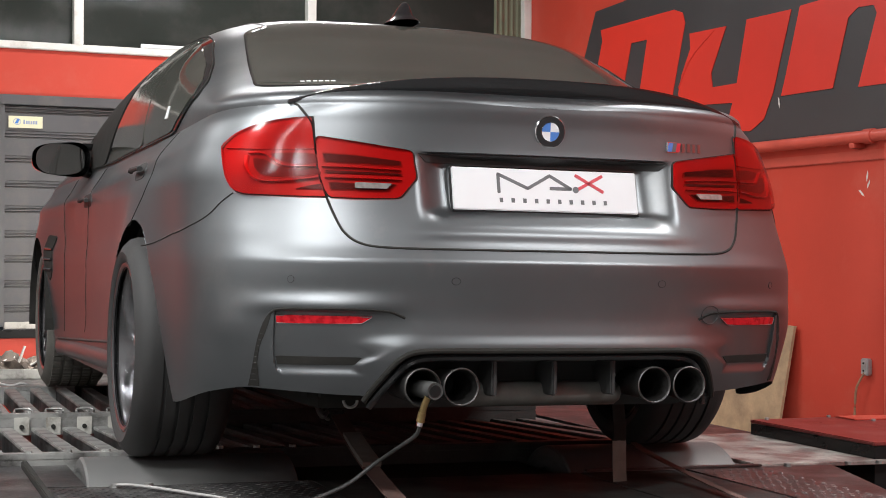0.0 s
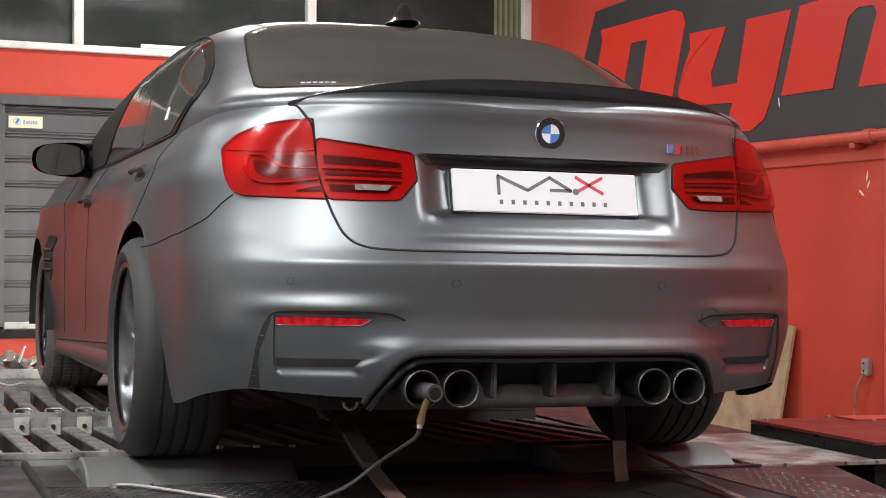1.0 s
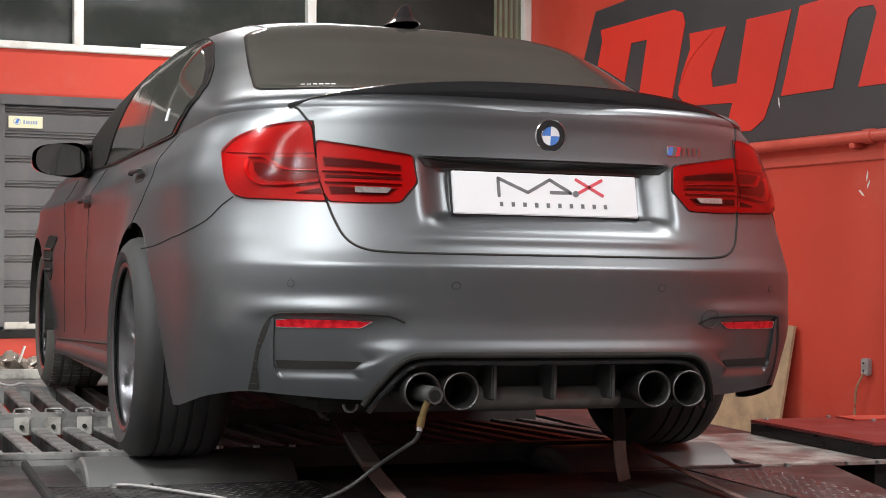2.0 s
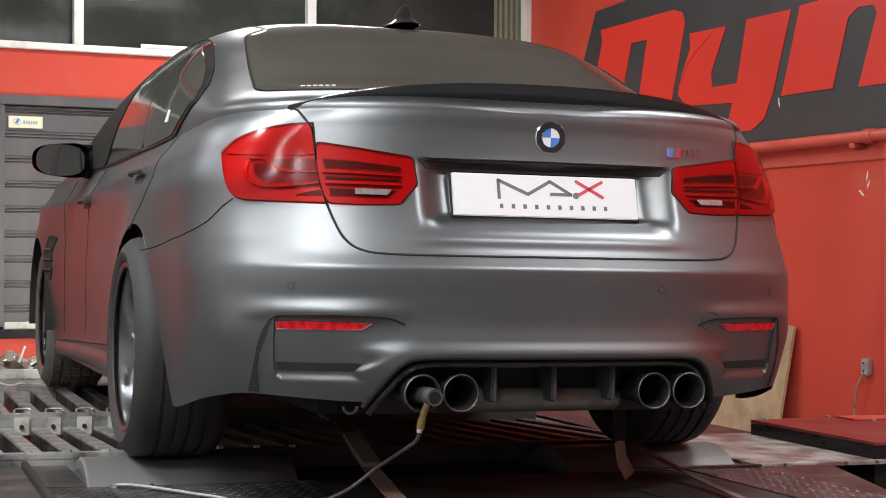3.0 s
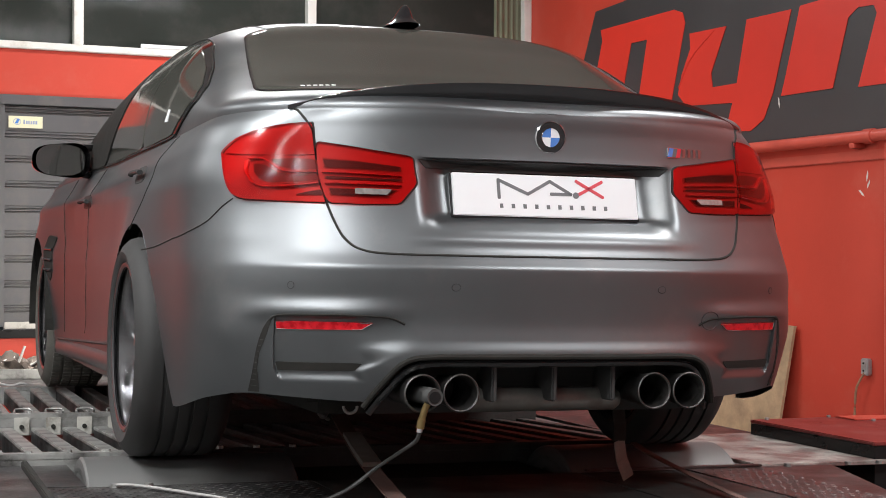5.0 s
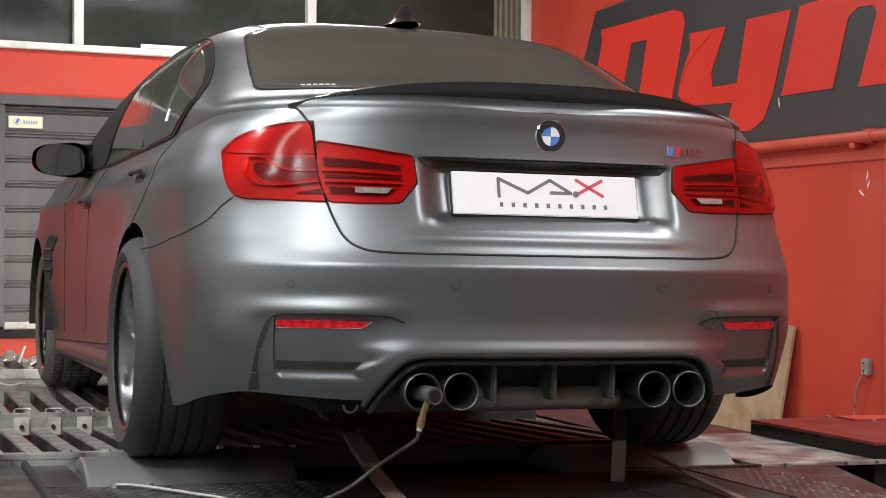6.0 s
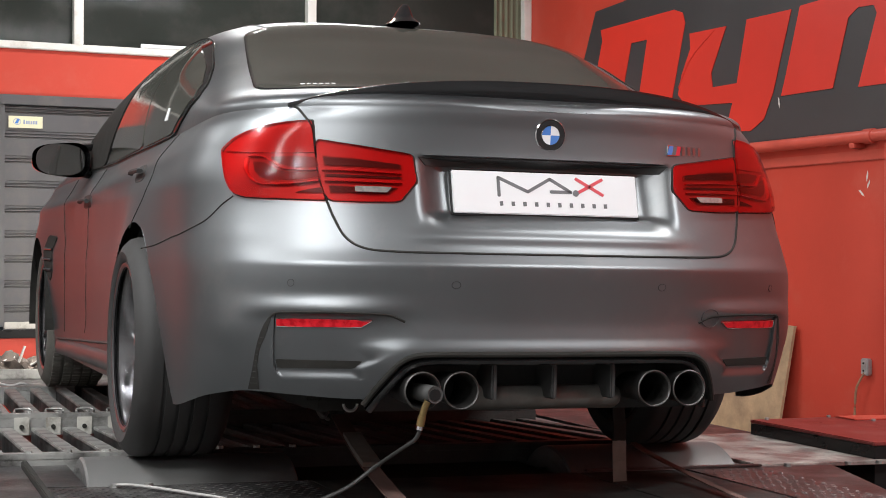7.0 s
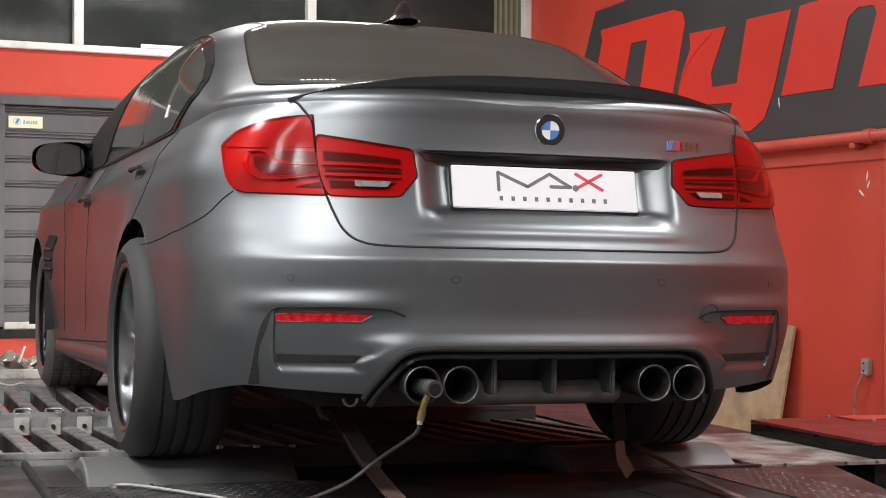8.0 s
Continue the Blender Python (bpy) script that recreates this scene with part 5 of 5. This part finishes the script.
def loose_things():
    strap = thing("tie_down_strap", "grubby red ratchet strap from the car to the deck", "strap", LEAN)
    part("webbing", band([(-0.27, 0.02, 0.135), (-0.31, -0.40, 0.045), (-0.36, -0.95, -0.02), (-0.42, -1.5, -0.028)], 0.052, 0.004, (1, 0.1, 0)), STRAP, strap)
    part("padding", band([(-0.285, -0.19, 0.090), (-0.30, -0.34, 0.064), (-0.315, -0.50, 0.038)], 0.056, 0.014, (1, 0.1, 0)), STRAP_GREY, strap, "grey sleeve on the strap")
    part("ratchet", box(-0.31, -0.25, 0.0, 0.10, 0.10, 0.15, 0.008), SOOT, strap)
    part("hook", tube(bend([(-0.31, 0.0, 0.14), (-0.335, -0.04, 0.13), (-0.345, -0.02, 0.155), (-0.33, 0.02, 0.165)], 6), 0.008, 8), STEEL, strap)
    part("strap_end", tube(bend([(-0.33, 0.0, 0.15), (-0.31, 0.0, 0.12), (-0.28, 0.02, 0.115)], 5), 0.006, 6), STRAP_GREY, strap)
    two = thing("tie_down_strap", "thin tan strap from the car to the deck", "strap", LEAN)
    part("webbing", band([(0.688, -0.12, 0.036), (0.664, -0.30, 0.018), (0.61, -0.85, -0.018), (0.55, -1.4, -0.026)], 0.026, 0.004, (1, 0.2, 0)), STRAP, two)
    # gas probe in the tailpipe, with its lead
    probe = thing("exhaust_probe", "exhaust gas probe clipped into a tailpipe", "probe", LEAN)
    part("probe_tube", lathe([(-0.03, 0.001), (-0.03, 0.013), (-0.032, 0.021), (0.0, 0.0225), (0.13, 0.021), (0.15, 0.001)], 24, "Y", m=Matrix.Translation((-0.352, -1.085, 0.283)) @ Matrix.Rotation(radians(6), 4, "Z")), PROBE, probe)
    part("probe_bore", lathe([(0.0, 0.001), (0.0, 0.0145), (0.004, 0.0145)], 20, "Y", m=Matrix.Translation((-0.3490, -1.1188, 0.283)) @ Matrix.Rotation(radians(6), 4, "Z")), BOX_BLACK, probe)
    part("probe_neck", tube([(-0.362, -1.10, 0.268), (-0.368, -1.09, 0.245), (-0.371, -1.085, 0.228)], 0.009, 10), BRASS, probe, "brass probe neck")
    part("probe_collar", tube([(-0.371, -1.085, 0.229), (-0.374, -1.08, 0.205)], 0.0105, 10), BRASS, probe)
    part("probe_tip", tube([(-0.374, -1.08, 0.205), (-0.376, -1.08, 0.194)], 0.0085, 10), CHROME, probe)
    part("lead", tube(bend([(-0.376, -1.08, 0.196), (-0.379, -1.06, 0.170), (-0.40, -0.98, 0.130), (-0.43, -0.90, 0.085), (-0.50, -0.88, 0.030), (-0.60, -0.90, -0.004), (-0.72, -1.02, -0.010), (-0.9, -1.3, -0.010)], 8), 0.0052, 8), CABLE, probe, "thin black lead")
    solid("floor_cable", tube(bend([(-1.0, -0.33, -0.020), (-0.96, -0.35, -0.019), (-0.90, -0.42, -0.020), (-0.83, -0.53, -0.021), (-0.76, -0.66, -0.021), (-0.70, -0.9, -0.021)], 8), 0.0042, 8), CABLE_WHITE, "pale grey cable lying on the deck plate", "cable", LEAN)
    # clutter beyond the rail, by the front wheel
    rng = random.Random(4)
    spot = LEAN @ pose(0.34, 0.50, 0)
    tray = bmesh.new()
    box(-1.42, -1.06, 3.26, 3.62, -0.02, -0.008, 0.003, tray)
    for a, b, c, d in ((-1.42, -1.06, 3.26, 3.272), (-1.42, -1.06, 3.608, 3.62), (-1.42, -1.408, 3.272, 3.608), (-1.072, -1.06, 3.272, 3.608)):
        box(a, b, c, d, -0.02, 0.035, 0.002, tray)
    solid("drip_tray", tray, STEEL, "dull metal drip tray beyond the grate", "tray", spot)

    def lump(cx, cy, r, h):
        bm = bmesh.new()
        bmesh.ops.create_icosphere(bm, subdivisions=3, radius=1.0)
        for v in bm.verts:
            k = 1 + 0.22 * math.sin(5 * v.co.x + 3 * v.co.z + cx * 40) + 0.15 * math.sin(9 * v.co.y + 5 * v.co.z) + rng.uniform(-0.08, 0.08)
            v.co = Vector((cx + r * k * v.co.x, cy + r * k * v.co.y, max(h * k * v.co.z + 0.5 * h, -0.004) - 0.004))
        return bm
    for cx, cy, r, h in ((-1.33, 3.42, 0.085, 0.075), (-1.20, 3.46, 0.080, 0.060), (-1.12, 3.38, 0.050, 0.040)):
        solid("muddy_rag", lump(cx, cy, r, h), RAG, "crumpled muddy brown rag lying in a tray", "rag", spot, "rags in the tray")
    for a, b in (((-1.40, 3.34, 0.045), (-1.28, 3.38, 0.09)), ((-1.26, 3.36, 0.06), (-1.23, 3.35, 0.15)), ((-1.20, 3.34, 0.05), (-1.14, 3.32, 0.085))):
        solid("wood_offcut", tube([a, b], 0.007, 6), CABLE_WHITE, "thin pale stick among the rags", "stick", spot, "sticks among the rags")
    solid("pale_rope", tube(bend([(-1.18, 3.12, -0.006), (-1.10, 3.10, 0.012), (-1.02, 3.07, 0.0), (-0.97, 3.06, 0.012), (-0.93, 3.06, -0.006)], 6), 0.007, 6), CABLE_WHITE, "short pale rope end by the front wheel", "rope", LEAN)
    return probe


def loose_strap_end():
    """The free end of a strap, which flaps in the draught: three pieces hinged on one another."""
    # Upper strap, added as the hold; soot black paints the shade under the car.
    held = solid("hanging_strap", band([(0.452, -0.50, 0.088), (0.458, -0.49, 0.13), (0.47, -0.44, 0.24)], 0.040, 0.004, (1, 0, 0)), SOOT, "upper strap coloured dark for the shade under the car", "strap", LEAN)
    top = thing("loose_strap_end", "loose grey end of a strap flapping in the draught", "strap", LEAN @ pose(0.452, -0.50, 0.088))
    a = part("upper_piece", box(-0.0225, 0.0225, -0.002, 0.002, -0.061, 0.002, 0.001), STRAP_GREY, top)
    b = part("lower_piece", box(-0.0225, 0.0225, -0.002, 0.002, -0.061, 0.0, 0.001), STRAP_GREY, a, "", pose(0, 0, -0.06))
    return top, b


# ---- what moves ----
LIFT = ((0, 6.2), (0.4, 6.0), (0.6, 4.0), (1.0, 3.0), (1.2, 1.5), (1.7, 0.3), (2.8, -4.3), (3.5, -3.8), (4.0, -4.5), (4.7, -4.5), (5.8, -2.0), (6.3, -1.3), (6.6, 0.0), (7.7, 0.5), (7.8, 4.0), (7.9, 7.3), (8.0, 9.3))
SWING = ((0, 2), (0.3, 13), (0.6, 9), (0.9, 3), (1.2, 14), (1.5, 3), (1.7, 3), (2.1, 12), (2.5, 5), (2.8, 14), (3.0, 26), (3.1, 30), (3.2, 20), (3.3, 8), (3.4, 10), (3.5, 22), (3.6, 22), (3.9, 28), (4.0, 30), (4.1, 22), (4.2, 4), (4.4, 42), (4.5, 34), (4.6, 8), (4.9, 24), (5.3, 6), (5.8, 10), (6.0, -2), (6.1, 35), (6.4, 12), (6.6, 38), (7.0, 2), (7.2, 30), (7.5, 14), (7.8, 10), (8.0, 30))


def lift_angle(t):
    """Nose-down pitch of the body in degrees at t seconds."""
    ts, vs = [a for a, _ in LIFT], [b for _, b in LIFT]
    return -math.degrees(np.interp(t, ts, vs) * 1.468e-3 / 3.8)


def car_pose(t):
    return Matrix.Translation((0, WHEELBASE, 0.3)) @ Matrix.Rotation(radians(lift_angle(t)), 4, "X") @ Matrix.Translation((0, -WHEELBASE, -0.3))


def motions():
    times = [k / 30 for k in range(241)]
    for carried in (car, probe):
        walk(carried, [(t, LEAN @ car_pose(t)) for t in [k / 10 for k in range(81)]])
    for w, x in ((wheel_left, -0.806), (wheel_right, 0.806)):
        walk(w, [(t, car_pose(t).inverted() @ pose(x, 0, AXLE_Z) @ Matrix.Rotation(radians(-72 * k), 4, "X")) for k, t in enumerate(times)])
    for r in rollers:
        walk(r, [(t, LEAN @ pose(0, 0, -0.257) @ Matrix.Rotation(radians(85 * k), 4, "X")) for k, t in enumerate(times)])
    hang = LEAN @ pose(0.452, -0.50, 0.088)
    walk(flap, [(t, hang @ pose(0, 0, 0, 0.3 * a, -0.8 * a, 0.9 * a)) for t, a in SWING])
    walk(flap_end, [(t, pose(0, 0, -0.06, -0.6 * a, -0.35 * a, 0)) for t, a in SWING])


structure()
right_wall_things()
rollers = test_bed()
probe = loose_things()
car, wheel_left, wheel_right = car_thing()
flap, flap_end = loose_strap_end()
motions()
